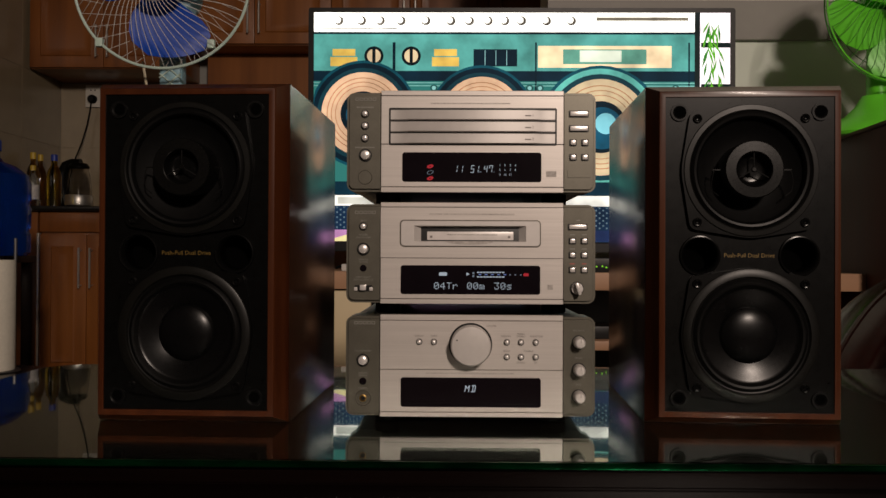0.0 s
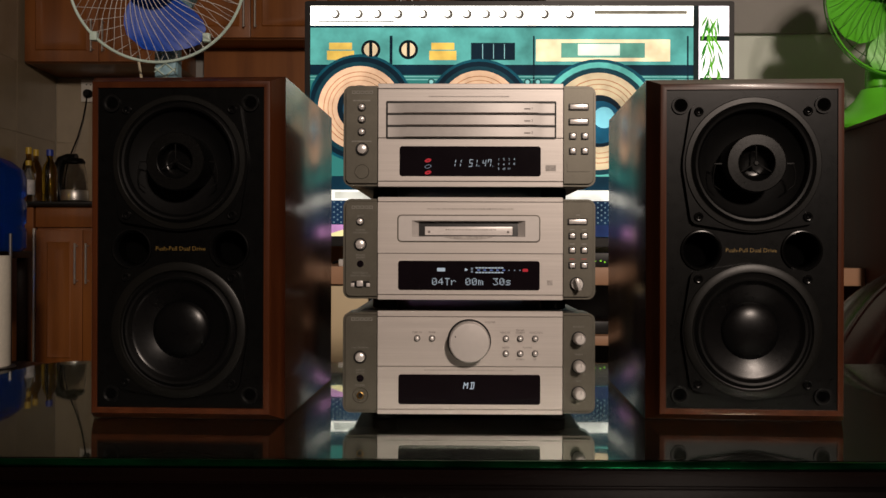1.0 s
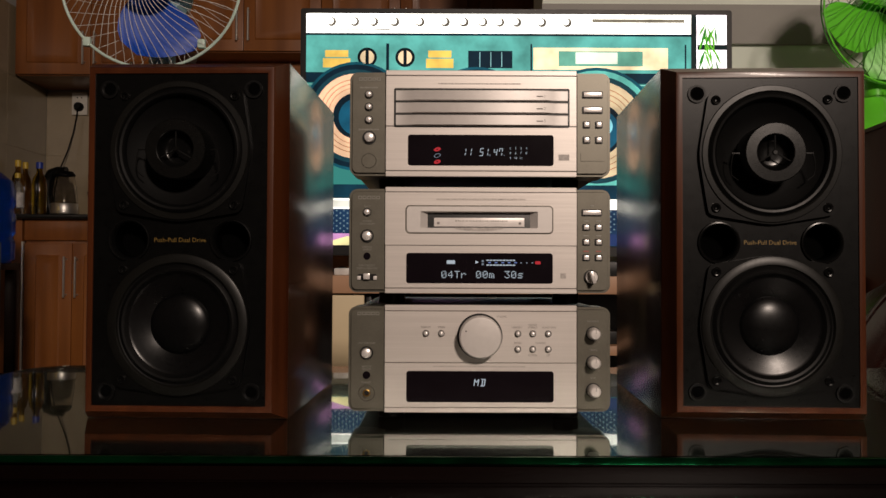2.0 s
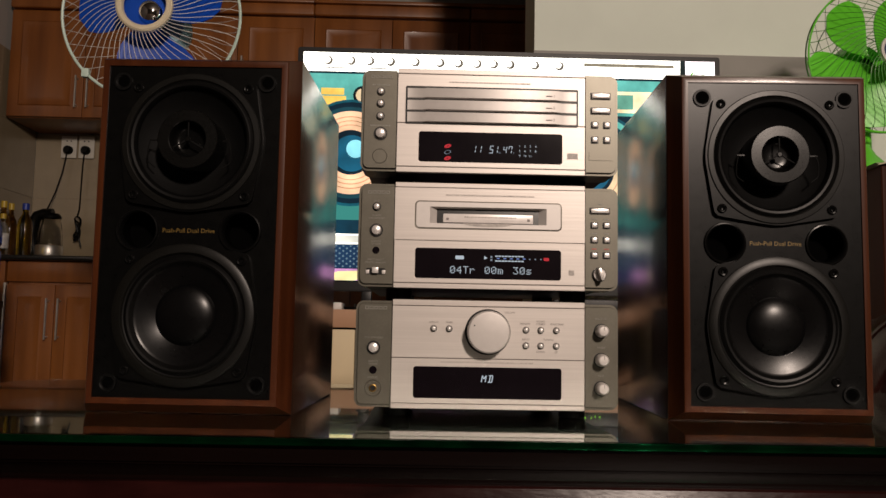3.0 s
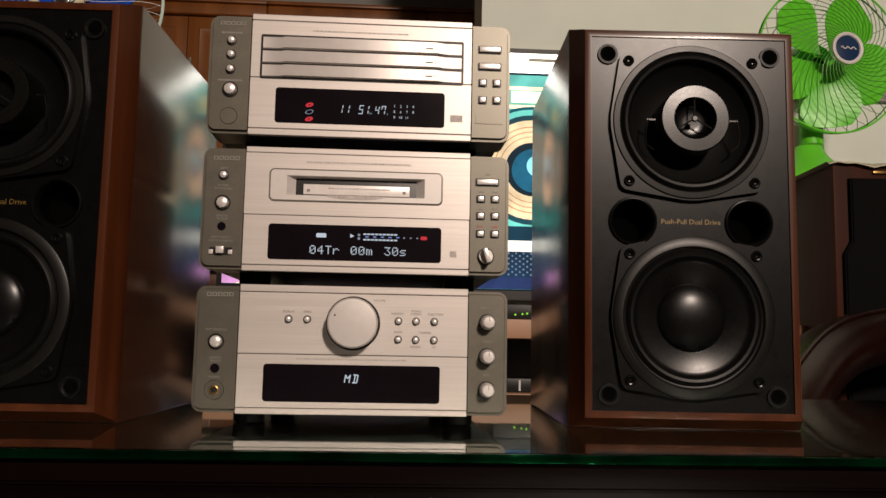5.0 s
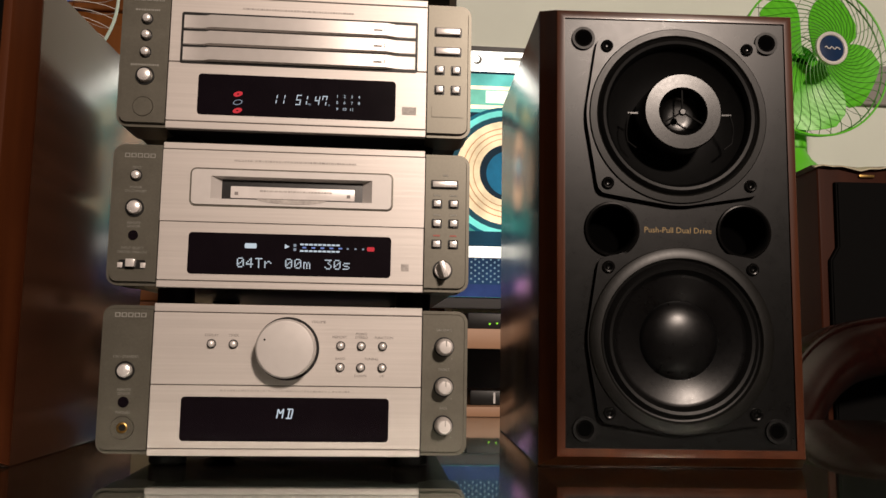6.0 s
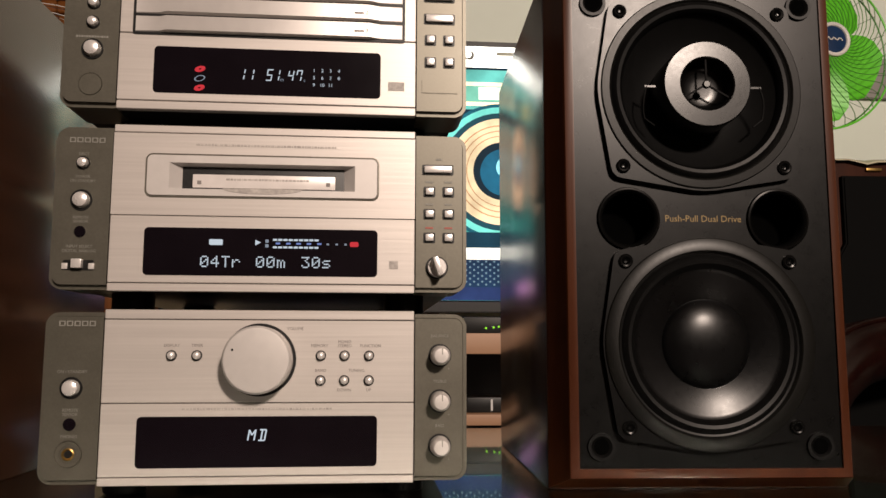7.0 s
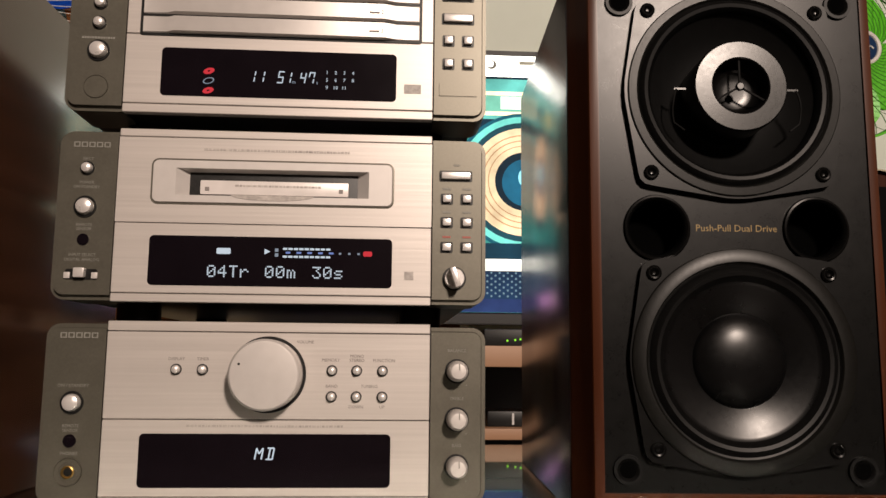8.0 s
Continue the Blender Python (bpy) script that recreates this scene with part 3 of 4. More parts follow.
jack = part("headphone_jack", lathe([(0.0030, 0), (0.0030, 0.0008), (0.0025, 0.0010), (0.0019, 0.0004), (0.0019, -0.001)], 28, at(-0.0980, 0.0006, 0.0239)), BRASS, amp, "brass headphone socket")
part("socket_hole", lathe([(0, 0.0003), (0.0018, 0.0003), (0.0018, -0.001)], 20, at(-0.0980, 0.0006, 0.0239)), BLACK, jack)
part("ring", lathe([(0.0066, 0), (0.0064, 0.0007), (0.0060, 0.0003), (0.0042, 0.0003), (0.0038, -0.0006)], 32, at(-0.0980, 0.0006, 0.0239)), POD, jack)
for word, z, s in (("ON / STANDBY", 0.0634, 0.0021), ("REMOTE", 0.0449, 0.0020), ("SENSOR", 0.0428, 0.0020), ("PHONES", 0.0323, 0.0021)):
    letters("lettering", word, s, -0.0981, z, 0.0004, PRINT, amp)
for z, word in ((0.0716, "BALANCE"), (0.0487, "TREBLE"), (0.0266, "BASS")):
    k = part("tone_knob", lathe([(0.0050, 0), (0.0049, 0.006), (0.0045, 0.0095), (0.0035, 0.0108), (0, 0.0112)], 32, at(0.0822, 0.0006, z)), KNOB, amp)
    # Black ring stands in for the shade round the knob's foot.
    part("ring", lathe([(0.0060, -0.0004), (0.0058, 0.0005), (0.0050, 0.0005)], 32, at(0.0822, 0.0006, z)), BLACK, k)
    part("index_line", box(0.0824, 0.0829, -0.0106, -0.0095, z + 0.0005, z + 0.0036), PRINT, k)
    letters("lettering", word, 0.0021, 0.0822, z + 0.0098, 0.0004, PRINT, amp)
    letters("lettering", "+", 0.0021, 0.0868, z - 0.0068, 0.0004, PRINT, amp)

# minidisc recorder in the middle
md = unit("minidisc_recorder", 0.1032, 0.1880, 0.0092, "silver minidisc recorder with a disc in its slot", [0.1073, 0.1415, 0.1840], (-0.0557, 0.0379, 0.1552, 0.1686))
window(md, -0.0669, 0.0499, 0.1112, 0.1354)


def slot_frame(u):
    """A raised rounded surround that falls in to a deep narrow slot."""
    bm = bmesh.new()
    o = rounded(-0.0671, 0.0497, 0.1513, 0.1728, 0.003, 5)
    i = rounded(-0.0557, 0.0379, 0.1552, 0.1686, 0.0003, 5)
    g = rounded(-0.0457, 0.0279, 0.1562, 0.1668, 0.0003, 5)
    loops = [[bm.verts.new((x, y, z)) for x, z in pts] for pts, y in ((o, 0.0), (rounded(-0.0666, 0.0492, 0.1518, 0.1723, 0.0027, 5), -0.0011), (i, -0.0011), (g, 0.008), (g, 0.02))]
    for p, q in zip(loops, loops[1:]):
        for k in range(len(p)):
            j = (k + 1) % len(p)
            bm.faces.new((p[k], p[j], q[j], q[k]))
    bmesh.ops.recalc_face_normals(bm, faces=bm.faces[:])
    return part("slot_surround", bm, KNOB, u)


slot_frame(md)
groove = lambda e: rounded(-0.0671 - e, 0.0497 + e, 0.1513 - e, 0.1728 + e, 0.003 + e, 5)
part("slot_groove", tube([(x, 0.0, z) for x, z in groove(0.0003)], 0.0004, 6, closed=True), POD, md)
part("slot_back", box(-0.0465, 0.0287, 0.0121, 0.0140, 0.1556, 0.1675), BLACK, md)
part("finger_scoop", slab([(-0.012 - 0.020 * math.cos(math.pi * k / 12) + 0.003, 0.1556 - 0.0026 * math.sin(math.pi * k / 12)) for k in range(13)], -0.0014, -0.0008), FAINT, md)
disc_ob = thing("minidisc", (0, 0, T), "pale minidisc cartridge in the recorder slot", "minidisc")
part("shell", box(-0.0450, 0.0277, 0.0035, 0.0115, 0.15665, 0.1638, 0.0006), MDWHITE, disc_ob)
bars("label_strip", -0.028, 0.014, 0.1612, 0.0010, 0.0036, FAINT, disc_ob, 24, 9)
for x in (-0.0415, 0.0240):
    part("notch", box(x - 0.001, x + 0.001, 0.0031, 0.0037, 0.1585, 0.1603), DARKPRINT, disc_ob)
bars("lettering_bar", -0.043, 0.028, 0.1783, 0.0010, 0.0, FAINT, md, 42, 5)
dots(md, "04Tr", -0.0388, 0.1184, 0.00083, VFD)
dots(md, "00m", -0.0112, 0.1184, 0.00083, VFD)
dots(md, "30s", 0.0115, 0.1184, 0.00083, VFD)
part("display_mark", slab(rounded(-0.0347, -0.0280, 0.1267, 0.1296, 0.0006, 3), -0.0007, -0.0005), VFD, md)
part("display_mark", slab([(-0.0118, 0.1268), (-0.0090, 0.1282), (-0.0118, 0.1296)], -0.0007, -0.0005), VFD, md)
for k in range(9):
    x = -0.0030 + 0.0026 * k
    for z in (0.1297, 0.1259):
        part("level_segment", box(x, x + 0.0021, -0.0007, -0.0005, z - 0.0005, z + 0.0005), VFD, md)
for k in range(5):
    part("scale_mark", box(-0.0016 + 0.0052 * k, 0.0006 + 0.0052 * k, -0.0007, -0.0005, 0.1274, 0.1283), glow("display_blue", (0.25, 0.35, 0.8), 0.6) if k == 0 else bpy.data.materials["display_blue"], md)
for x in (0.0240, 0.0285, 0.0330):
    part("scale_mark", box(x, x + 0.0012, -0.0007, -0.0005, 0.1273, 0.1282), DIM, md)
for z in (0.1290, 0.1266):
    part("channel_mark", box(-0.0068, -0.0052, -0.0007, -0.0005, z - 0.0008, z + 0.0008), DIM, md)
part("overload_mark", slab(rounded(0.0358, 0.0402, 0.1266, 0.1291, 0.0008, 3), -0.0007, -0.0005), RED, md)
part("disc_mark", box(0.0560, 0.0605, -0.0002, 0.0, 0.1155, 0.1195), FAINT, md)
part("rating_label", box(-0.058, -0.050, 0.012, 0.020, 0.1040, 0.1046), PRINT, md)
part("rating_label", box(-0.047, -0.041, 0.012, 0.020, 0.1040, 0.1046), GOLD, md)
logo(md, 0.1795)
round_button(md, -0.0984, 0.1677, 0.0026)
round_button(md, -0.0983, 0.1487, 0.0041, h=0.004, name="power_button")
part("remote_sensor", lathe([(0.0028, -0.001), (0.0028, 0.0004), (0.0022, 0.0005), (0, -0.0002)], 24, at(-0.0982, 0.0004, 0.1327)), DISPLAY, md)
part("switch_slot", slab(rounded(-0.1055, -0.0905, 0.1134, 0.1184, 0.001, 3), 0.0002, 0.001), BLACK, md)
part("slide_switch", box(-0.1008, -0.0958, -0.0030, 0.001, 0.1142, 0.1188, 0.0005), BUTTON, md)
for x in (-0.1045, -0.0917):
    part("switch_stop", box(x - 0.0014, x + 0.0014, -0.0005, 0.0008, 0.1138, 0.1168, 0.0003), KNOB, md)
for word, z in (("EJECT", 0.1723), ("POWER", 0.1606), ("ON STANDBY", 0.1584), ("REMOTE", 0.1398), ("SENSOR", 0.1378), ("INPUT SELECT", 0.1252), ("DIGITAL ANALOG", 0.1229)):
    letters("lettering", word, 0.0020, -0.0982, z, 0.0004, PRINT, md)
key(md, 0.0810, 0.1679, 0.0146, 0.0036)
for z in (0.1562, 0.1444, 0.1320):
    for x in (0.0766, 0.0865):
        key(md, x, z, 0.0043, 0.0036)
        bars("lettering_bar", x - 0.002, x + 0.002, z + 0.0052, 0.0009, 0.0006, PRINT if z > 0.14 else material("red_print", (0.35, 0.09, 0.07), 0.6), md, 1)
bars("lettering_bar", 0.080, 0.083, 0.1735, 0.0009, 0.0006, PRINT, md, 1)
sel = part("selector_knob", lathe([(0.0050, 0), (0.0049, 0.0030), (0.0046, 0.0036), (0, 0.0036)], 32, at(0.0805, 0.0006, 0.1165)), BUTTON, md)
part("ring", lathe([(0.0060, -0.0004), (0.0058, 0.0006), (0.0050, 0.0006)], 32, at(0.0805, 0.0006, 0.1165)), BLACK, sel)
bar = box(-0.0014, 0.0014, -0.0095, -0.002, -0.0049, 0.0049, 0.0006)
bar.transform(Matrix.Translation((0.0805, 0.0, 0.1165)) @ Matrix.Rotation(radians(-18), 4, "Y"))
part("grip", bar, BUTTON, sel)

# disc changer on top
cd = unit("cd_changer", 0.1965, 0.2818, 0.0085, "silver three-disc changer with three loading trays", [0.2010, 0.2368, 0.2775])
part("tray_opening", slab(rounded(-0.0772, 0.0632, 0.2360, 0.2672, 0.0012, 3), -0.0006, 0.001), BLACK, cd)


def tray(u, z0, z1):
    """A tray front, hollowed at both ends."""
    bm = bmesh.new()
    xs = [(-0.0757, -0.0010), (-0.0640, -0.0013), (-0.0600, -0.0035), (0.0440, -0.0035), (0.0500, -0.0013), (0.0617, -0.0010)]
    rows = []
    for z, d in ((z0, 0.0), (z0 + 0.0006, 1.0), (z1 - 0.0006, 1.0), (z1, 0.0)):
        rows.append([bm.verts.new((x, -0.0007 + (y + 0.0007) * d if d else -0.0004, z)) for x, y in xs])
    for p, q in zip(rows, rows[1:]):
        for k in range(len(xs) - 1):
            bm.faces.new((p[k], p[k + 1], q[k + 1], q[k]))
    return part("disc_tray", bm, KNOB, u, "silver disc tray front")


for k, (z0, z1) in enumerate(((0.2569, 0.2656), (0.2470, 0.2558), (0.2371, 0.2459))):
    t = tray(cd, z0, z1)
    bars("lettering_bar", 0.0365, 0.0415, z0 + 0.0035, 0.0009, -0.0035, DARKPRINT, t, 1)
    letters("lettering", str(k + 1), 0.0030, 0.0430, z0 + 0.0037, -0.0037, DARKPRINT, t)
window(cd, -0.0660, 0.0505, 0.2052, 0.2300)
for word, x in (("1", -0.0230), ("1", -0.0185), ("5", -0.0090), ("1", -0.0052), ("4", 0.0020), ("7", 0.0062)):
    digit(cd, word, x, 0.2130, 0.0062, VFD)
for word, x in (("m", -0.0016), ("s", 0.0104)):
    letters("display_text", word, 0.0026, x, 0.2138, -0.0006, DIM, cd, "LEFT")
for r, row in enumerate((("1", "2", "3", "4"), ("5", "6", "7", "8"), ("9", "10", "11"))):
    for c, word in enumerate(row):
        letters("display_text", word, 0.0026, 0.0158 + 0.0043 * c, 0.2192 - 0.0039 * r, -0.0006, VFD, cd)
for k, z in enumerate((0.2182, 0.2132, 0.2082)):
    m = Matrix.Translation((-0.0425, -0.0006, z)) @ Matrix.Rotation(radians(-16), 4, "Y") @ Matrix.Diagonal((1, 1, 0.55, 1)) @ FRONT
    part("disc_symbol", lathe([(0.0007, 0.0001), (0.0020, 0.0001), (0.0028, 0.0001)], 24, m) if k != 1 else lathe([(0.0022, 0.0001), (0.0028, 0.0001)], 24, m), RED if k != 1 else DIM, cd)
part("disc_mark", box(0.0545, 0.0630, -0.0002, 0.0, 0.2098, 0.2145), FAINT, cd)
bars("lettering_bar", -0.042, 0.024, 0.2711, 0.0010, 0.0, FAINT, cd, 40, 8)
logo(cd, 0.2745)
for z in (0.2621, 0.2521, 0.2417):
    round_button(cd, -0.0974, z, 0.0026)
round_button(cd, -0.0970, 0.2274, 0.0042, h=0.004, name="power_button")
part("remote_sensor", lathe([(0.0060, 0), (0.0058, 0.0005), (0.0055, 0.0002), (0, 0.0002)], 36, at(-0.0972, 0.0006, 0.2089)), POD, cd)
bars("lettering_bar", -0.1045, -0.0905, 0.2677, 0.0011, 0.0006, PRINT, cd, 12, 2)
bars("lettering_bar", -0.1055, -0.0895, 0.2340, 0.0011, 0.0006, PRINT, cd, 13, 4)
for z in (0.2625, 0.2502):
    key(cd, 0.0816, z, 0.0148, 0.0040)
for z in (0.2384, 0.2261):
    for x in (0.0768, 0.0867):
        key(cd, x, z, 0.0043, 0.0040)
part("badge", slab(rounded(0.0721, 0.0915, 0.2091, 0.2166, 0.0006, 2), 0.0001, 0.001, 0.0003), POD, cd)

# ---- loudspeakers ----
def hull(points):
    pts = sorted(set(points))
    def half(seq):
        out = []
        for p in seq:
            while len(out) > 1 and (out[-1][0] - out[-2][0]) * (p[1] - out[-2][1]) - (out[-1][1] - out[-2][1]) * (p[0] - out[-2][0]) <= 0:
                out.pop()
            out.append(p)
        return out[:-1]
    return half(pts) + half(pts[::-1])


def pierced(outline, holes, y0, y1, bevel=0.0):
    """A plate in the x-z plane with round openings (x, z, radius)."""
    bm = bmesh.new()
    loops = [outline] + [[(x + r * math.cos(2 * math.pi * k / 64), z + r * math.sin(2 * math.pi * k / 64)) for k in range(64)] for x, z, r in holes]
    edges = []
    for pts in loops:
        vs = [bm.verts.new((x, y0, z)) for x, z in pts]
        edges += [bm.edges.new((vs[k], vs[(k + 1) % len(vs)])) for k in range(len(vs))]
    bmesh.ops.triangle_fill(bm, edges=edges, use_beauty=True)
    r = bmesh.ops.extrude_face_region(bm, geom=bm.faces[:])
    bmesh.ops.translate(bm, verts=[v for v in r["geom"] if isinstance(v, bmesh.types.BMVert)], vec=(0, y1 - y0, 0))
    bmesh.ops.recalc_face_normals(bm, faces=bm.faces[:])
    return bm


def screw(parent, x, z, y):
    s = part("screw", lathe([(0.0038, -0.001), (0.0038, 0.0012), (0.0030, 0.0018), (0.0022, 0.0016), (0.0018, 0.0004), (0, 0.0004)], 20, at(x, y, z)), HORN, parent)
    part("screw_head", lathe([(0.0020, 0.0009), (0.0016, 0.0014), (0.0008, 0.0006), (0, 0.0005)], 16, at(x, y, z)), HORN, s)


def speaker(place, turn, label):
    s = thing("bookshelf_speaker", place, label, "speaker", "pair of loudspeakers", turn)
    W, Z0, Z1, R, D = 0.0743, 0.0088, 0.2825, 0.0080, 0.240
    # rounded wooden front rim, then the box behind it
    rim = bmesh.new()
    loops = []
    inner = 0.0047
    prof = [(-inner, 0.0022), (-inner, 0.0), (-0.0012, 0.0), (0.0, 0.0004), (0.0007, 0.0016), (0.0010, 0.0024), (R - 0.0008, 0.0196), (R - 0.0003, 0.0206), (R, 0.0215), (R, 0.030)]
    for o, y in prof:
        k = o
        loops.append([rim.verts.new((x, y, z)) for x, z in ((-W - o, Z0 - k), (W + o, Z0 - k), (W + o, Z1 + k), (-W - o, Z1 + k))])
    for p, q in zip(loops, loops[1:]):
        for i in range(4):
            rim.faces.new((p[i], p[(i + 1) % 4], q[(i + 1) % 4], q[i]))
    bmesh.ops.recalc_face_normals(rim, faces=rim.faces[:])
    part("front_rim", rim, WOOD, s, "reddish walnut front rim")
    part("cabinet_box", box(-W - R - 0.0002, W + R + 0.0002, 0.0218, D, 0.0, Z1 + 0.0082, 0.0012), SIDE, s, "dark glossy veneered box")
    b0 = [(-W + 0.0040, Z0 + 0.004), (W - 0.0040, Z0 + 0.004), (W - 0.0040, Z1 - 0.004), (-W + 0.0040, Z1 - 0.004)]
    part("baffle", pierced(b0, [(0, 0.2157, 0.0478), (0, 0.0780, 0.0478), (-0.0408, 0.1446, 0.0150), (0.0408, 0.1446, 0.0150)], 0.0012, 0.0080), BAFFLE, s, "black textured baffle")
    # two drivers
    for z, up in ((0.2157, True), (0.0780, False)):
        drv = part("driver_frame", pierced(hull([(round(0.0568 * math.cos(2 * math.pi * k / 60), 5), round(z + 0.0563 * math.sin(2 * math.pi * k / 60), 5)) for k in range(60)] +
                   [(round(sx * 0.0440 + 0.0066 * math.cos(k * 0.524), 5), round(z + sz * 0.0432 + 0.0066 * math.sin(k * 0.524), 5)) for sx in (-1, 1) for sz in (-1, 1) for k in range(12)]),
                   [(0, z, 0.0480)], -0.0030, 0.0025), BAFFLE, s, "black moulded driver frame")
        for sx in (-1, 1):
            for sz in (-1, 1):
                screw(drv, sx * 0.0440, z + sz * 0.0432, -0.0028)
        if up:
            part("outer_ring", lathe([(0.0553, 0.0006), (0.0551, 0.0015), (0.0546, 0.0019), (0.0508, 0.0021), (0.0500, 0.0016), (0.0496, 0.0008)], 72, at(0, -0.0022, z)), RING, drv)
            part("surround", lathe([(0.0500, 0.0005), (0.0488, 0.0022), (0.0470, 0.0032), (0.0452, 0.0028), (0.0438, 0.0012), (0.0430, -0.0012)], 72, at(0, -0.0022, z)), RUBBER, drv)
            part("cone", lathe([(0.0434, -0.0004), (0.0420, -0.0022), (0.0340, -0.0090), (0.0240, -0.0150), (0, -0.0155)], 72, at(0, -0.0012, z)), PAPERCONE, drv)
            tw = part("tweeter_collar", lathe([(0.0238, -0.017), (0.0238, 0.0095), (0.0236, 0.0101), (0.0230, 0.0106), (0.0150, 0.0108)], 64, at(0, -0.0022, z)), GREYP, drv, "grey tweeter collar")
            part("horn", lathe([(0.0150, 0.0108), (0.0143, 0.0104), (0.0139, 0.0085), (0.0132, 0.0066)], 48, at(0, -0.0022, z)), HORN, tw)
            part("tweeter_dome", lathe([(0.0138, 0.0072), (0.0132, 0.0040), (0.0122, 0.0019), (0.0108, 0.0007), (0.0090, 0.0002), (0.0050, 0.0), (0, 0.0)], 48, at(0, -0.0022, z)), HORN, tw)
            for a in (90, 210, 330):
                m = Matrix.Translation((0, -0.0108, z)) @ Matrix.Rotation(radians(-a), 4, "Y")
                b = box(0.001, 0.0138, -0.0005, 0.0005, -0.0005, 0.0005, 0.0002)
                b.transform(m)
                part("spoke", b, PAPERCONE, tw)
            part("spoke_hub", lathe([(0.0022, 0), (0.0022, 0.0012), (0.0016, 0.0018), (0, 0.0018)], 20, at(0, -0.0104, z)), GREYP, tw)
            for sx in (-1, 1):
                part("terminal", box(min(sx * 0.026, sx * 0.032), max(sx * 0.026, sx * 0.032), -0.0062, -0.0055, z - 0.0004, z + 0.0006), GREYP, drv)
                part("lead_wire", tube([(sx * (0.031 + 0.002 * math.sin(k * 0.5)), -0.006 - 0.0008 * math.sin(k), z - 0.0035 * k) for k in range(6)] +
                     [(sx * 0.027, -0.0055, z - 0.0215)], 0.0005, 6), PAPERCONE, drv)
        else:
            part("outer_ring", lathe([(0.0560, 0.0006), (0.0558, 0.0017), (0.0552, 0.0021), (0.0492, 0.0023), (0.0484, 0.0016), (0.0480, 0.0004)], 72, at(0, -0.0022, z)), RING, drv)
            part("surround", lathe([(0.0484, 0.0006), (0.0470, 0.0002), (0.0456, 0.0016), (0.0440, 0.0026), (0.0422, 0.0022), (0.0406, 0.0006), (0.0394, -0.0006)], 72, at(0, -0.0020, z)), RUBBER, drv)
            part("cone", lathe([(0.0400, -0.0002), (0.0388, -0.0009), (0.0375, -0.0013), (0.0340, -0.0022), (0.0300, -0.0034), (0.0260, -0.0047), (0.0232, -0.0058)], 72, at(0, -0.0020, z)), CONE, drv)
            part("dust_cap", lathe([(0.0238, -0.0056), (0.0234, -0.0046), (0.0214, -0.0031), (0.0181, -0.0016), (0.0136, -0.0003), (0.0078, 0.0006), (0, 0.0010)], 64, at(0, -0.0020, z)), CONE, drv)
    # reflex ports, grille sockets, print
    for sx in (-1, 1):
        port = part("reflex_port", lathe([(0.0172, -0.002), (0.0171, 0.0006), (0.0166, 0.0014), (0.0157, 0.0016), (0.0147, 0.0008), (0.0139, -0.0012), (0.0133, -0.006)], 48, at(sx * 0.0408, 0.0010, 0.1446)), HORN, s)
        # Shallow bore, coloured black for the shade of a deeper port.
        part("bore", lathe([(0.0133, -0.005), (0.0131, -0.019), (0.0, -0.0195)], 40, at(sx * 0.0408, 0.0010, 0.1446)), BORE_SHADE, port)
        for z in (0.0246, 0.2648):
            part("grille_socket", lathe([(0.0074, 0), (0.0072, 0.0016), (0.0056, 0.0016), (0.0044, 0.0008), (0.0041, 0.0004)], 32, at(sx * 0.0580, 0.0012, z)), RUBBER, s)
            # Flat black disc paints the shade inside the socket.
            part("socket_bore", lathe([(0.0042, 0.0004), (0, 0.0004)], 24, at(sx * 0.0580, 0.0012, z)), BORE_SHADE, s)
    letters("lettering", "Push-Pull Dual Drive", 0.0050, 0.0, 0.1447, 0.0010, GOLD, s)
    return s


speaker((-0.2466, -0.003, T), -2.0, "walnut bookshelf speaker with two black drivers")
speaker((0.2248, 0.002, T), -2.6, "walnut bookshelf speaker with two black drivers")

# ---- fans ----
FANRIM = material("pale_green_plastic", (0.52, 0.66, 0.58), 0.4, 0, 0.06, 30)
FANWIRE = material("white_coated_wire", (0.72, 0.70, 0.66), 0.4, 0, 0.04, 60)
FANBLUE = material("blue_blade_plastic", (0.005, 0.06, 0.42), 0.4, 0, 0.1, 12, spec=0.2)
FANPALE = material("pale_blue_plastic", (0.30, 0.50, 0.58), 0.4, 0, 0.08, 25)
CREAMP = material("cream_plastic", (0.66, 0.58, 0.42), 0.35, 0, 0.05, 30)
MIRROR = material("chrome_ball", (0.85, 0.85, 0.85), 0.06, 1.0, 0.02, 30)
FANGREEN = material("green_blade_plastic", (0.13, 0.62, 0.03), 0.35, 0, 0.06, 12)
GREENWIRE = material("green_coated_wire", (0.05, 0.24, 0.02), 0.4, 0, 0.1, 40)
DARKWIRE = material("dark_green_wire", (0.03, 0.12, 0.02), 0.5, 0, 0.1, 40)


def blade(r0, r1, a0, sweep, width, pitch, y, n=9):
    """One broad blade, twisted and swept, with thickness."""
    bm = bmesh.new()
    sheets = []
    for d in (0.0, 0.003):
        rows = []
        for i in range(n):
            f = i / (n - 1)
            r = r0 + (r1 - r0) * f
            half = radians(width) * (0.45 + 0.55 * math.sin(math.pi * min(1.0, 0.25 + 0.62 * f))) * (1.0 if f < 0.86 else 1 - 2.2 * (f - 0.86))
            rows.append([bm.verts.new((r * math.cos(a), y + d + pitch * k, r * math.sin(a))) for k, a in
                         ((k, radians(a0 + sweep * f) + half * k) for k in (-1, -0.6, -0.2, 0.2, 0.6, 1))])
        sheets.append(rows)
    for s, rows in enumerate(sheets):
        for p, q in zip(rows, rows[1:]):
            for k in range(5):
                f = (p[k], p[k + 1], q[k + 1], q[k])
                bm.faces.new(f if s else f[::-1])
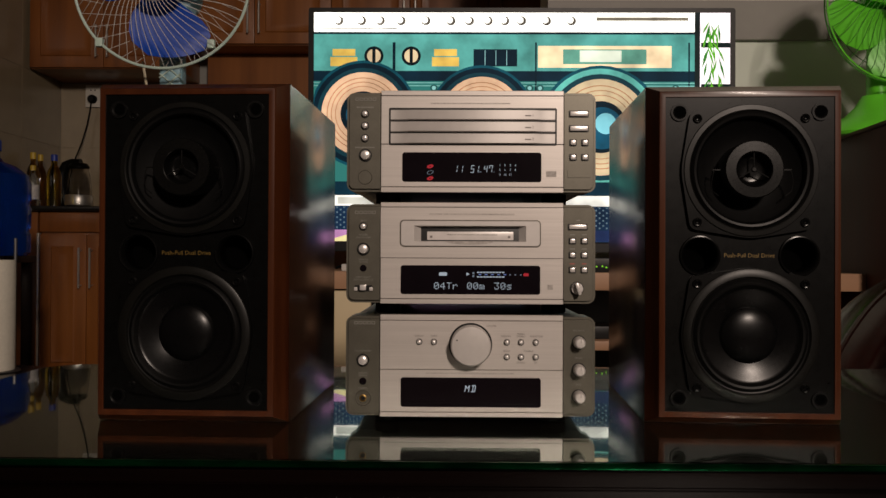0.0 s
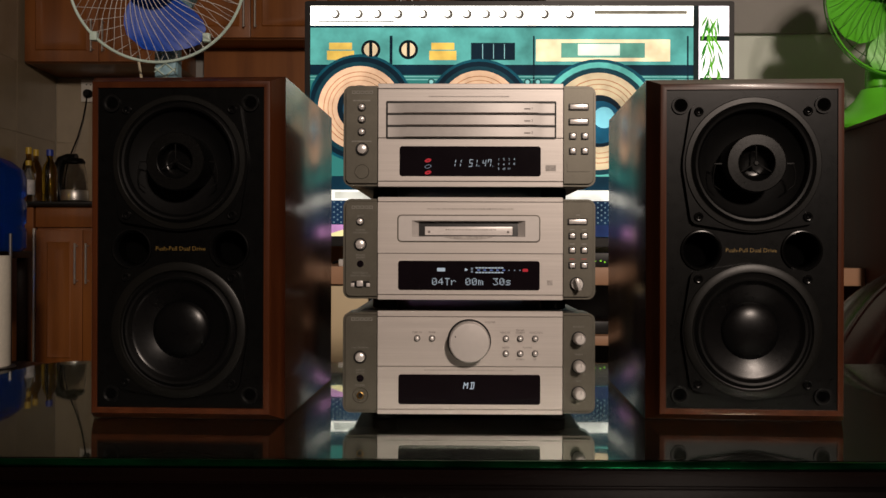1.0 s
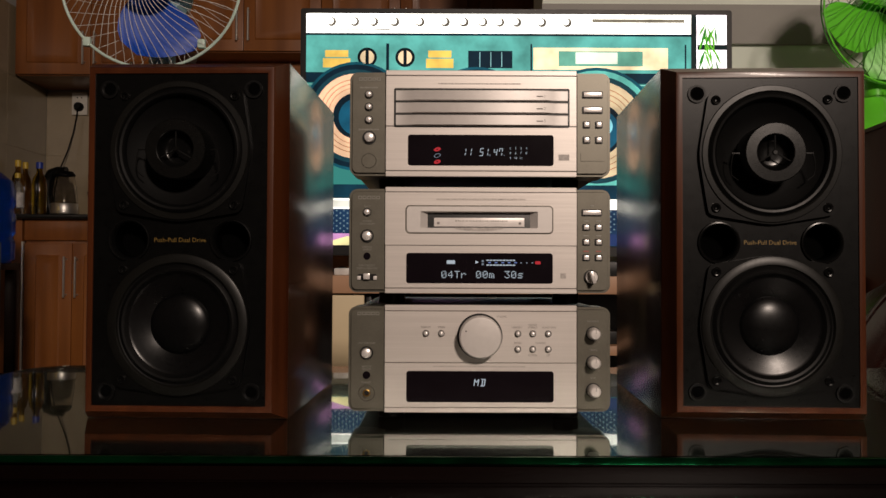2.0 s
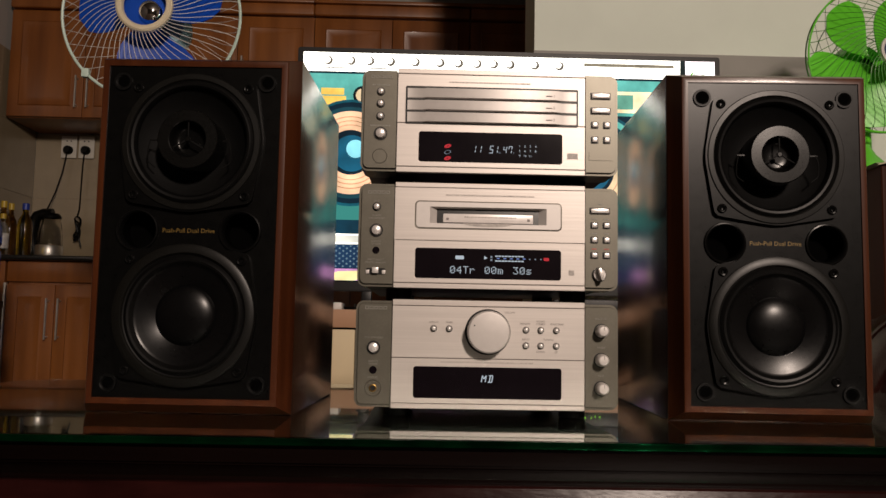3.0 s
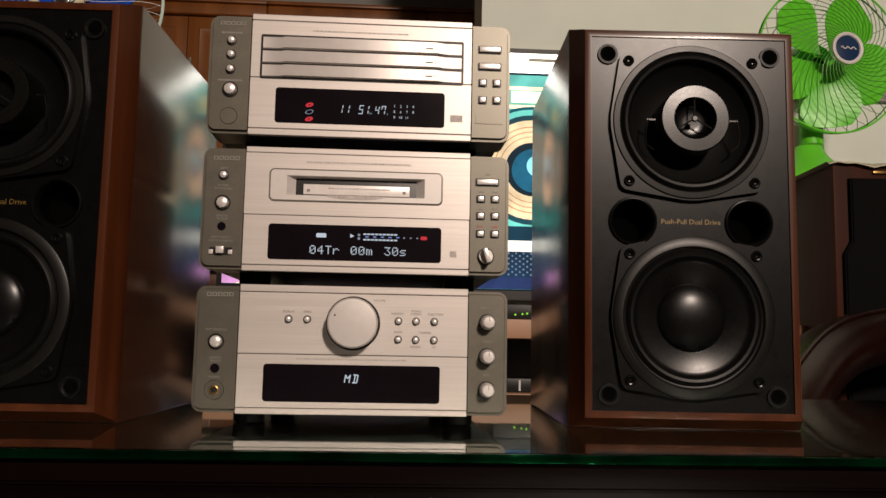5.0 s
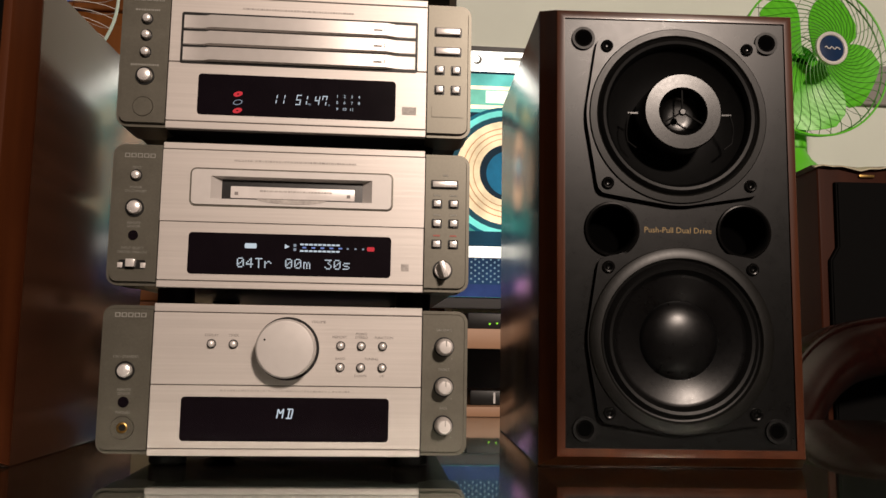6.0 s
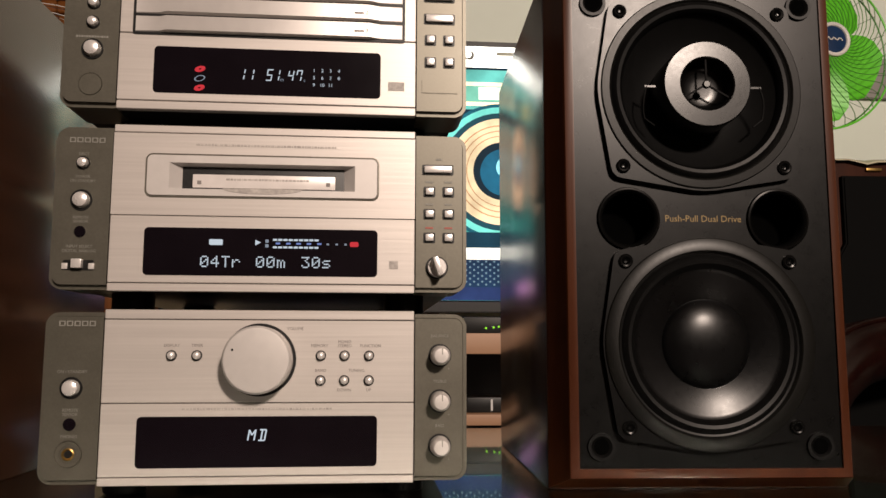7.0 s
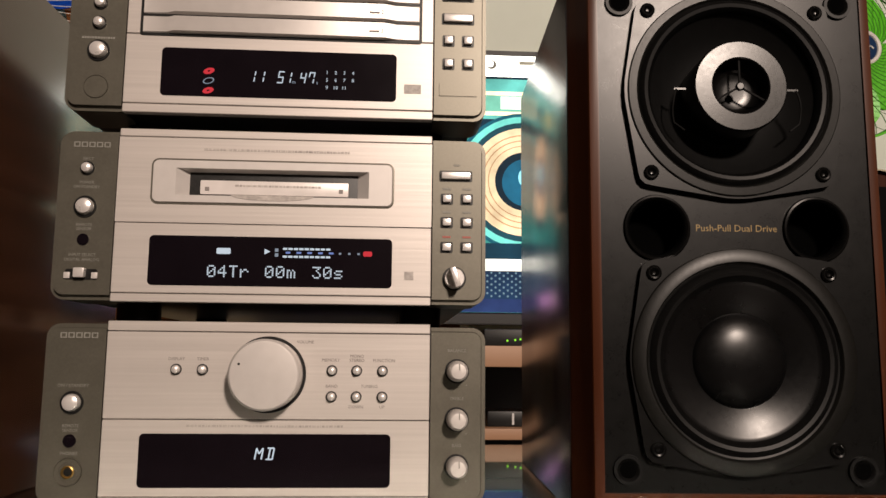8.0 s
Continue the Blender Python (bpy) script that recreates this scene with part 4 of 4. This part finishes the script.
    ends = lambda rows: [r[0] for r in rows] + rows[-1][1:-1] + [r[-1] for r in rows[::-1]] + rows[0][1:-1][::-1]
    p, q = ends(sheets[0]), ends(sheets[1])
    for k in range(len(p)):
        j = (k + 1) % len(p)
        bm.faces.new((p[k], p[j], q[j], q[k]))
    bmesh.ops.recalc_face_normals(bm, faces=bm.faces[:])
    return bm


def ring(r, y, thick, n=72, seg=8):
    return tube([(r * math.cos(2 * math.pi * k / n), y, r * math.sin(2 * math.pi * k / n)) for k in range(n)], thick, seg, closed=True)


def guard(f, R, r0, n, y_mid, y_rim, twist, thick, mat, name):
    """Wires of a fan guard from the hub ring to the rim, bulging and swirling."""
    for k in range(n):
        a0 = 2 * math.pi * k / n
        pts = []
        for i in range(9):
            u = i / 8
            r = r0 + (R - r0) * u
            a = a0 + radians(twist) * math.sin(u * math.pi * 0.5)
            pts.append((r * math.cos(a), y_mid + (y_rim - y_mid) * u ** 2.4, r * math.sin(a)))
        part(name, tube(pts, thick, 5), mat, f)


blue = thing("pedestal_fan", (-0.675, 1.135, 1.270), "blue pedestal fan with white wire guard", "fan", turn=3.0)
R = 0.193
part("guard_rim", ring(R, 0.0, 0.0033), FANRIM, blue)
guard(blue, R, 0.056, 58, -0.062, 0.0, 24, 0.00068, FANWIRE, "guard_wire")
guard(blue, R, 0.05, 36, 0.085, 0.004, -18, 0.0006, FANWIRE, "rear_guard_wire")
part("centre_ring", lathe([(0.060, -0.004), (0.060, 0.006), (0.056, 0.009), (0.048, 0.009), (0.045, 0.004), (0.045, -0.004)], 56, at(0, -0.058, 0)), CREAMP, blue)
part("centre_badge", lathe([(0.050, 0.002), (0.02, 0.003), (0, 0.003)], 40, at(0, -0.034, 0)), FANBLUE, blue)
part("hub", lathe([(0.026, -0.01), (0.026, 0.006), (0.022, 0.016), (0.012, 0.022), (0, 0.024)], 40, at(0.008, -0.034, -0.008)), MIRROR, blue, "mirror-bright hub cap")
for k in range(3):
    part("blade", blade(0.02, 0.168, -95 + 120 * k, 16, 44, 0.020, 0.012), FANBLUE, blue, "translucent blue blade")
part("motor_housing", lathe([(0, 0.14), (0.04, 0.138), (0.062, 0.12), (0.068, 0.09), (0.055, 0.06), (0.02, 0.055)], 40, Matrix.Rotation(radians(-90), 4, "X")), FANPALE, blue)
part("neck", box(-0.026, 0.026, 0.07, 0.115, -0.30, -0.05, 0.010, 3), FANPALE, blue, "pale blue patterned neck")
for i in range(5):
    for s in (-1, 1):
        part("neck_rib", tube([(s * 0.024, 0.068, -0.13 - 0.03 * i), (-s * 0.024, 0.068, -0.17 - 0.03 * i)], 0.0022, 5), FANRIM, blue)
part("pole", lathe([(0.014, -1.24), (0.014, -0.28)], 20, Matrix.Translation((0, 0.0925, 0))), FANPALE, blue)
part("base", lathe([(0, -1.27), (0.19, -1.27), (0.20, -1.262), (0.185, -1.245), (0.05, -1.22), (0.014, -1.19)], 56, Matrix.Translation((0, 0.0925, 0))), FANPALE, blue)
part("cord", tube([(-0.06 + 0.004 * k, 0.06, -0.165 - 0.022 * k - 0.0008 * k * k) for k in range(8)], 0.003, 6), CREAMP, blue)
for x in (-0.135, 0.11):
    part("guard_clip", box(x - 0.008, x + 0.008, -0.008, 0.008, -0.148, -0.128, 0.003), FANRIM, blue)

# large rear loudspeaker with the green fan on it
rear = thing("floor_speaker", (1.11, 1.0, 0.0), "large dark wooden floor speaker with black grille", "speaker", turn=-3.0)
part("cabinet_box", box(-0.225, 0.225, 0.0, 0.36, 0.0, 0.945, 0.006, 3), material("reddish_cabinet_wood", (0.050, 0.014, 0.006), 0.4, 0, 0.15, 16, (1, 1, 0.07), 0.03, (0.022, 0.006, 0.003), spec=0.05), rear)
part("grille", slab([(0.20, 0.20), (0.20, 0.915), (-0.195, 0.915), (-0.195, 0.79), (-0.210, 0.765), (-0.210, 0.20)][::-1], -0.014, 0.001, 0.003), material("black_grille_cloth", (0.003, 0.003, 0.003), 0.9, 0, 0.2, 900, bump=0.1, spec=0.1), rear, "black cloth grille")
part("latch", box(-0.145, -0.115, -0.006, 0.001, 0.926, 0.932, 0.0015), BRASS, rear, "small brass latch")
part("plinth", box(-0.235, 0.235, -0.01, 0.36, 0.0, 0.06, 0.004), BLACK, rear)
mat_cover = bmesh.new()
n = 26
verts = []
for d in (0.0, 0.002):
    rows = []
    for i in range(n + 1):
        x = -0.236 + 0.472 * i / n
        w = 0.004 * math.sin(i * 0.9) + 0.002 * math.sin(i * 2.3)
        rows.append([mat_cover.verts.new((x, y, 0.9462 + d + (h + w * e))) for y, h, e in ((-0.012, -0.004, 1.0), (0.0, 0.001, 0.4), (0.12, 0.0, 0.0), (0.36, 0.0, 0.0))])
    verts.append(rows)
for s, rows in enumerate(verts):
    for p, q in zip(rows, rows[1:]):
        for k in range(3):
            mat_cover.faces.new((p[k], q[k], q[k + 1], p[k + 1]))
for i in range(n):
    a, b = verts[0][i], verts[0][i + 1]
    c, d = verts[1][i], verts[1][i + 1]
    mat_cover.faces.new((a[0], b[0], d[0], c[0]))
tagged(obj("plastic_cover", mat_cover, material("clear_yellowed_plastic", (0.55, 0.50, 0.36), 0.2, 0, 0.05, 20)), "thin yellowed plastic sheet lying on speaker", "cover").matrix_world = pose(1.11, 1.0, 0.0, 0, 0, -3.0)

green = thing("desk_fan", (1.014, 1.226, 1.247), "bright green desk fan on the floor speaker", "fan", turn=4.0)
R = 0.179
part("guard_rim", ring(R, 0.0, 0.0024), FANGREEN, green)
part("guard_rim", ring(R * 0.985, 0.018, 0.0018), GREENWIRE, green)
guard(green, R, 0.036, 40, -0.055, 0.0, 72, 0.0009, GREENWIRE, "guard_wire")
guard(green, R, 0.04, 24, 0.09, 0.012, -30, 0.0006, DARKWIRE, "rear_guard_wire")
for q in (0.45, 0.75):
    part("guard_hoop", ring(R * q, 0.09 - 0.078 * q ** 2.4, 0.0012, 60, 5), DARKWIRE, green)
for k in range(5):
    part("blade", blade(0.02, 0.162, 140 + 72 * k, -14, 36, -0.016, 0.02), FANGREEN, green, "bright green blade")
part("badge_ring", lathe([(0.037, -0.004), (0.037, 0.004), (0.034, 0.006), (0.030, 0.004), (0.029, 0.001)], 48, at(0, -0.056, 0)), FANWIRE, green)
badge = part("badge", lathe([(0.0305, 0.001), (0.015, 0.003), (0, 0.0035)], 40, at(0, -0.056, 0)), material("navy_badge", (0.008, 0.03, 0.09), 0.3), green, "navy badge with a pale plain mark")
part("badge_mark", tube([(-0.018 + 0.004 * k, -0.0605, 0.003 * math.sin(k * 1.9)) for k in range(10)], 0.0014, 5), FANWIRE, badge)
part("motor_housing", lathe([(0, 0.15), (0.04, 0.148), (0.060, 0.13), (0.066, 0.10), (0.055, 0.07), (0.02, 0.06)], 40, Matrix.Rotation(radians(-90), 4, "X")), FANGREEN, green)
part("neck", lathe([(0.040, -0.235), (0.028, -0.20), (0.026, -0.06), (0.03, -0.02), (0.0, -0.01)], 28, Matrix.Translation((0, 0.095, 0))), FANGREEN, green)
part("base", lathe([(0, -0.299), (0.125, -0.299), (0.13, -0.292), (0.118, -0.276), (0.07, -0.25), (0.045, -0.225), (0.03, -0.20)], 48, Matrix.Translation((-0.03, 0.06, 0)) @ Matrix.Diagonal((1, 0.85, 1, 1))), FANGREEN, green, "flared green base")

# ---- leather armchair beside the table ----
LEATHER = material("brown_leather", (0.014, 0.0036, 0.0026), 0.24, 0, 0.25, 60, bump=0.05, spec=0.22)
chair = thing("leather_armchair", (0, 0, 0), "glossy dark brown leather armchair beside the table", "armchair")
bow = [(0.45, 0.40, 0.445), (0.55, 0.53, 0.508), (0.68, 0.68, 0.563), (0.82, 0.80, 0.595), (1.0, 0.87, 0.612), (1.2, 0.88, 0.617), (1.42, 0.82, 0.610), (1.58, 0.64, 0.58), (1.66, 0.42, 0.53)]


def smooth_line(points, n=6):
    """A curve through the points."""
    pts = [Vector(p) for p in points]
    out = []
    for i in range(len(pts) - 1):
        p0, p1, p2, p3 = pts[max(i - 1, 0)], pts[i], pts[i + 1], pts[min(i + 2, len(pts) - 1)]
        for k in range(n):
            t = k / n
            out.append(0.5 * (2 * p1 + (p2 - p0) * t + (2 * p0 - 5 * p1 + 4 * p2 - p3) * t * t + (3 * p1 - p0 - 3 * p2 + p3) * t ** 3))
    return out + [pts[-1]]


part("arm_roll", tube(smooth_line(bow), 0.048, 18), LEATHER, chair)
part("welt", tube([p + Vector((0, -0.02, 0.045)) for p in smooth_line(bow)], 0.004, 8), LEATHER, chair)
part("seat", lathe([(0, 0.16), (0.34, 0.16), (0.355, 0.20), (0.355, 0.32), (0.32, 0.37), (0.0, 0.385)], 48, Matrix.Translation((1.10, 0.42, 0))), LEATHER, chair)
for p in (bow[0], bow[2], bow[5], bow[7]):
    part("post", tube([(p[0], p[1], 0.0), (p[0], p[1], p[2] - 0.03)], 0.02, 12), TABLE, chair)
for k in range(4):
    a = radians(45 + 90 * k)
    part("leg", lathe([(0.018, 0.0), (0.026, 0.16), (0, 0.165)], 16, Matrix.Translation((1.10 + 0.26 * math.cos(a), 0.42 + 0.26 * math.sin(a), 0))), TABLE, chair)

# ---- paper roll on the table ----
stool = thing("side_stool", (-1.154, 1.30, 0.0), "low dark wooden stool behind the table", "stool")
part("seat", lathe([(0, 0.345), (0.14, 0.345), (0.15, 0.352), (0.148, 0.372), (0.13, 0.375), (0, 0.375)], 40), TABLE, stool)
for k in range(3):
    a = radians(90 + 120 * k)
    part("leg", tube([(0.12 * math.cos(a), 0.12 * math.sin(a), 0.0), (0.08 * math.cos(a), 0.08 * math.sin(a), 0.348)], 0.014, 10), TABLE, stool)
roll = thing("paper_towel_roll", (-1.154, 1.30, 0.375), "white paper towel roll on its steel holder", "paper roll")
part("paper", lathe([(0.018, 0.004), (0.060, 0.004), (0.062, 0.006), (0.062, 0.268), (0.060, 0.272), (0.019, 0.270), (0.018, 0.27), (0.018, 0.004)], 56), material("white_tissue", (0.72, 0.68, 0.58), 0.9, 0, 0.04, 120, bump=0.2), roll)
part("holder_base", lathe([(0, 0), (0.072, 0), (0.074, 0.002), (0.072, 0.004), (0, 0.004)], 40), CHROME, roll)
part("rod", tube([(0.043, 0.047, 0.004), (0.043, 0.047, 0.326)], 0.004, 8), CHROME, roll)

# ---- water bottle on its stand ----
stand = thing("bottle_stand", (-1.657, 2.2, 0.0), "dark wooden stand below the water bottle", "stand")
part("top", box(-0.11, 0.11, -0.11, 0.11, 0.63, 0.655, 0.003), TABLE, stand)
for x in (-0.09, 0.09):
    for y in (-0.09, 0.09):
        part("leg", box(x - 0.018, x + 0.018, y - 0.018, y + 0.018, 0.0, 0.63, 0.002), TABLE, stand)
bottle = thing("water_bottle", (-1.657, 2.2, 0.655), "large blue plastic water bottle on a stand", "water bottle")
BLUEP = clear("blue_bottle_plastic", (0.015, 0.13, 0.85), 0.05, 1.25)
BLUEP.node_tree.nodes["Principled BSDF"].inputs["Transmission Weight"].default_value = 0.93
prof = [(0.0, 0.0), (0.12, 0.0), (0.134, 0.012), (0.135, 0.08), (0.129, 0.09), (0.129, 0.10), (0.135, 0.11), (0.135, 0.18), (0.129, 0.19), (0.129, 0.20), (0.135, 0.21), (0.135, 0.27), (0.125, 0.305), (0.09, 0.335), (0.045, 0.352), (0.030, 0.37), (0.029, 0.405)]
part("body", lathe([(0.965 * r, 0.94 * h) for r, h in prof], 48), BLUEP, bottle)
part("cap", lathe([(0.034, 0.371), (0.034, 0.404), (0.030, 0.410), (0, 0.411)], 32), FANBLUE, bottle)

# ---- kitchen ----
STEEL = material("brushed_steel_handle", (0.62, 0.60, 0.56), 0.38, 0.9, 0.04, 80)


def panel_door(parent, x0, x1, z0, z1, y, handle_x, h0, h1):
    """A frame-and-panel door with a slim upright handle."""
    d = part("door", box(x0 + 0.0015, x1 - 0.0015, y - 0.018, y, z0, z1, 0.003), CABINET, parent)
    w = 0.055
    b = bmesh.new()
    loops = [[b.verts.new((x, y + yy, z)) for x, z in ((x0 + w + o, z0 + w + o), (x1 - w - o, z0 + w + o), (x1 - w - o, z1 - w - o), (x0 + w + o, z1 - w - o))] for o, yy in ((o, yy - 0.0005) for o, yy in ((0.0, -0.0182), (0.006, -0.0225), (0.016, -0.0195), (0.045, -0.0235)))]
    for p, q in zip(loops, loops[1:]):
        for i in range(4):
            b.faces.new((p[i], p[(i + 1) % 4], q[(i + 1) % 4], q[i]))
    b.faces.new(loops[-1])
    bmesh.ops.recalc_face_normals(b, faces=b.faces[:])
    part("raised_panel", b, CABINET, d)
    hd = tube([(handle_x, y - 0.018, h0 + 0.012), (handle_x, y - 0.042, h0 + 0.012), (handle_x, y - 0.045, h0), (handle_x, y - 0.045, h1), (handle_x, y - 0.042, h1 - 0.012), (handle_x, y - 0.018, h1 - 0.012)], 0.005, 8)
    part("handle", hd, STEEL, d, "slim steel handle")


def wall_cabinet(x0, x1, z0, z1):
    c = thing("wall_cabinet", (0, 0, 0), "honey brown wooden wall cabinet with panel doors", "cabinet", "kitchen wall cabinets")
    part("body", box(x0 + 0.0005, x1 - 0.0005, 3.412, 3.757, z0, z1, 0.002), CABINET, c)
    part("cornice", box(x0 + 0.0005, x1 - 0.0005, 3.365, 3.44, z1 + 0.001, z1 + 0.060, 0.012, 3), CABINET, c)
    part("cornice_cap", box(x0 + 0.0005, x1 - 0.0005, 3.350, 3.44, z1 + 0.0605, z1 + 0.078, 0.004, 2), CABINET, c)
    m = (x0 + x1) / 2
    panel_door(c, x0, m, z0 + 0.004, z1 - 0.004, 3.410, m - 0.028, z0 + 0.05, z0 + 0.21)
    panel_door(c, m, x1, z0 + 0.004, z1 - 0.004, 3.410, m + 0.028, z0 + 0.05, z0 + 0.21)


wall_cabinet(-2.143, -1.400, 1.588, 2.138)
for x0, x1 in ((-1.400, -0.635), (-0.635, 0.149), (0.149, 0.925), (0.925, 1.7)):
    wall_cabinet(x0, x1, 1.708, 2.136)
setting("kitchen_panel", box(-1.31, 1.7, 3.60, 3.757, 1.44, 1.707), CABINET, "dark wooden panel below the wall cabinets", "panel")


def base_cabinet(x0, x1):
    c = thing("base_cabinet", (0, 0, 0), "brown wooden base cabinet with panel doors", "cabinet", "kitchen base cabinets")
    part("body", box(x0 + 0.0005, x1 - 0.0005, 3.222, 3.757, 0.08, 0.862, 0.002), CABINET, c)
    part("plinth", box(x0 + 0.0005, x1 - 0.0005, 3.27, 3.757, 0.0, 0.079), BLACK, c)
    part("top_rail", box(x0 + 0.001, x1 - 0.001, 3.202, 3.2215, 0.765, 0.860, 0.003), CABINET, c)
    m = (x0 + x1) / 2
    panel_door(c, x0, m, 0.09, 0.752, 3.2205, m - 0.026, 0.50, 0.690)
    panel_door(c, m, x1, 0.09, 0.752, 3.2205, m + 0.026, 0.50, 0.690)


setting("trim_steel", box(-1.998, -1.988, 3.195, 3.215, 0.09, 0.76, 0.002), STEEL, "steel strip between the base cabinets", "trim")
base_cabinet(-1.988, -1.538)
setting("filler_panel", box(-2.15, -1.9985, 3.203, 3.757, 0.0, 0.862, 0.002), CABINET, "brown wooden filler panel at the wall", "panel")
for x0 in (-1.538, -0.78, -0.02, 0.74):
    base_cabinet(x0, x0 + 0.758)
tagged(obj("countertop", box(-2.155, 1.5, 3.17, 3.757, 0.8635, 0.887, 0.004), STONE), "black stone kitchen countertop", "countertop")

kettle = thing("kettle", (-1.948, 3.52, 0.887), "black and clear electric kettle on the counter", "kettle")
part("base", lathe([(0, 0), (0.075, 0), (0.078, 0.012), (0.06, 0.022), (0, 0.022)], 40), BLACK, kettle)
part("steel_band", lathe([(0.064, 0.022), (0.066, 0.03), (0.066, 0.07), (0.063, 0.075)], 40), STEEL, kettle)
part("jug", lathe([(0.063, 0.075), (0.061, 0.12), (0.054, 0.18), (0.045, 0.215), (0.044, 0.216), (0.060, 0.12), (0.061, 0.076)], 40), clear("smoked_clear_plastic", (0.90, 0.89, 0.86), 0.06, 1.1), kettle)
part("lid", lathe([(0.05, 0.212), (0.052, 0.222), (0.04, 0.238), (0, 0.243)], 40), RUBBER, kettle)
part("handle", tube([(0.01, 0, 0.236), (-0.035, 0, 0.236), (-0.066, 0, 0.226), (-0.084, 0, 0.19), (-0.088, 0, 0.13), (-0.078, 0, 0.06), (-0.06, 0, 0.02)], 0.027, 12), RUBBER, kettle, "thick black handle")

glassy = {"amber": clear("amber_glass", (0.75, 0.42, 0.08), 0.05), "oil": clear("cooking_oil", (0.85, 0.62, 0.05), 0.05), "plain": clear("clear_glass", (0.85, 0.88, 0.85), 0.05)}


def condiment(name, x, y, h, r, kind, capmat, label, band):
    b = thing(name, (x + 0.022, y, 0.887), label, "bottle", "bottles on the counter")
    part("body", lathe([(0, 0), (r * 0.9, 0), (r, 0.008), (r, h * 0.60), (r * 0.85, h * 0.70), (r * 0.42, h * 0.80), (r * 0.40, h * 0.90), (0, h * 0.90)], 32), glassy[kind], b)
    part("cap", lathe([(r * 0.48, h * 0.88), (r * 0.48, h * 0.99), (r * 0.40, h), (0, h)], 24), capmat, b)
    if band:
        part("label", lathe([(r * 1.01, h * 0.18), (r * 1.015, h * 0.19), (r * 1.015, h * 0.52), (r * 1.01, h * 0.53)], 32), band, b)


PAPER = material("pale_label_paper", (0.62, 0.60, 0.58), 0.6, 0, 0.2, 60)
YELLOWCAP = material("yellow_cap", (0.62, 0.42, 0.04), 0.4)
BLUECAP = material("blue_cap", (0.02, 0.05, 0.35), 0.4)
condiment("sauce_bottle", -2.124, 3.36, 0.275, 0.030, "amber", YELLOWCAP, "amber sauce bottle with a pale label", PAPER)
condiment("sauce_bottle", -2.118, 3.42, 0.272, 0.028, "amber", YELLOWCAP, "amber bottle with a yellow cap", None)
condiment("oil_bottle", -2.009, 3.34, 0.262, 0.034, "oil", BLUECAP, "yellow oil bottle with a blue cap", None)
condiment("white_bottle", -2.073, 3.26, 0.20, 0.028, "plain", YELLOWCAP, "small bottle with a white label", PAPER)

PLATE = material("white_socket_plastic", (0.66, 0.63, 0.56), 0.4, 0, 0.04, 60)
for k, x in enumerate((-1.975, -1.882)):
    s = thing("wall_socket", (x, 3.748, 1.515), "white wall socket with a black plug", "socket", "wall sockets")
    part("plate", box(-0.041, 0.041, -0.008, 0.0025, -0.06, 0.06, 0.003), PLATE, s)
    for zz in (0.032,):
        for xx in (-0.011, 0.011):
            part("hole", lathe([(0, 0.0004), (0.004, 0.0004), (0.004, -0.001)], 12, at(xx, -0.008, zz)), BLACK, s)
    plug = thing("plug", (x, 3.74, 1.497), "black mains plug with its cord", "plug", "plugs")
    part("plug_body", lathe([(0.0, 0.03), (0.016, 0.03), (0.022, 0.022), (0.024, 0.0)], 24, FRONT), RUBBER, plug)
    if k == 0:
        pts = [(0, -0.02, -0.015), (-0.004, -0.024, -0.06), (-0.016, -0.03, -0.14), (-0.035, -0.05, -0.24), (-0.055, -0.09, -0.34), (-0.06, -0.14, -0.44), (-0.05, -0.17, -0.56), (-0.045, -0.18, -0.604)]
    else:
        pts = [(0, -0.02, -0.015), (-0.004, -0.022, -0.08), (-0.006, -0.022, -0.18), (-0.008, -0.022, -0.32)]
        for c in range(40):
            a = c * 0.9
            pts.append((-0.012 + 0.016 * math.sin(a) , -0.026 - 0.008 * math.cos(a * 0.7), -0.36 - 0.055 + 0.055 * math.cos(a * 0.52) - 0.02 * (c > 20)))
        pts.append((0.01, -0.022, -0.52))
    part("cord", tube(pts, 0.004, 6), RUBBER, plug)

# wall tiles: each a piece of its own on one shared mesh
tiling = tagged(obj("wall_tiling", box(-2.159, 1.7, 3.7595, 3.7605, 0.887, 1.586), GROUT), "beige kitchen wall tiles below the cabinets", "wall tiles", "", "structure")
tile_bm = box(-0.1995, 0.1995, -0.0022, 0.0, 0.0, 0.3482, 0.0008, 1)
tile_mesh = obj("tile", tile_bm, TILE, tiling)
tile_mesh.location = (-1.959, 3.7595, 0.888)
for i in range(10):
    for j in range(2):
        if i or j:
            o = new("tile", tile_mesh.data)
            o.parent = tiling
            o.location = (-1.959 + 0.4 * i - (0.0), 3.7595, 0.888 + 0.349 * j)
side_tiling = tagged(obj("wall_tiling", box(-2.1605, -2.1595, 0.6, 3.757, 0.0, 1.586), GROUT), "beige wall tiles on the kitchen side wall", "wall tiles", "", "structure")
for i in range(8):
    for j in range(5):
        o = new("tile", tile_mesh.data)
        o.parent = side_tiling
        o.matrix_basis = pose(-2.1595, 3.553 - 0.4 * i, 0.888 - 0.349 * (3 - j) + 0.349, 0, 0, 90)
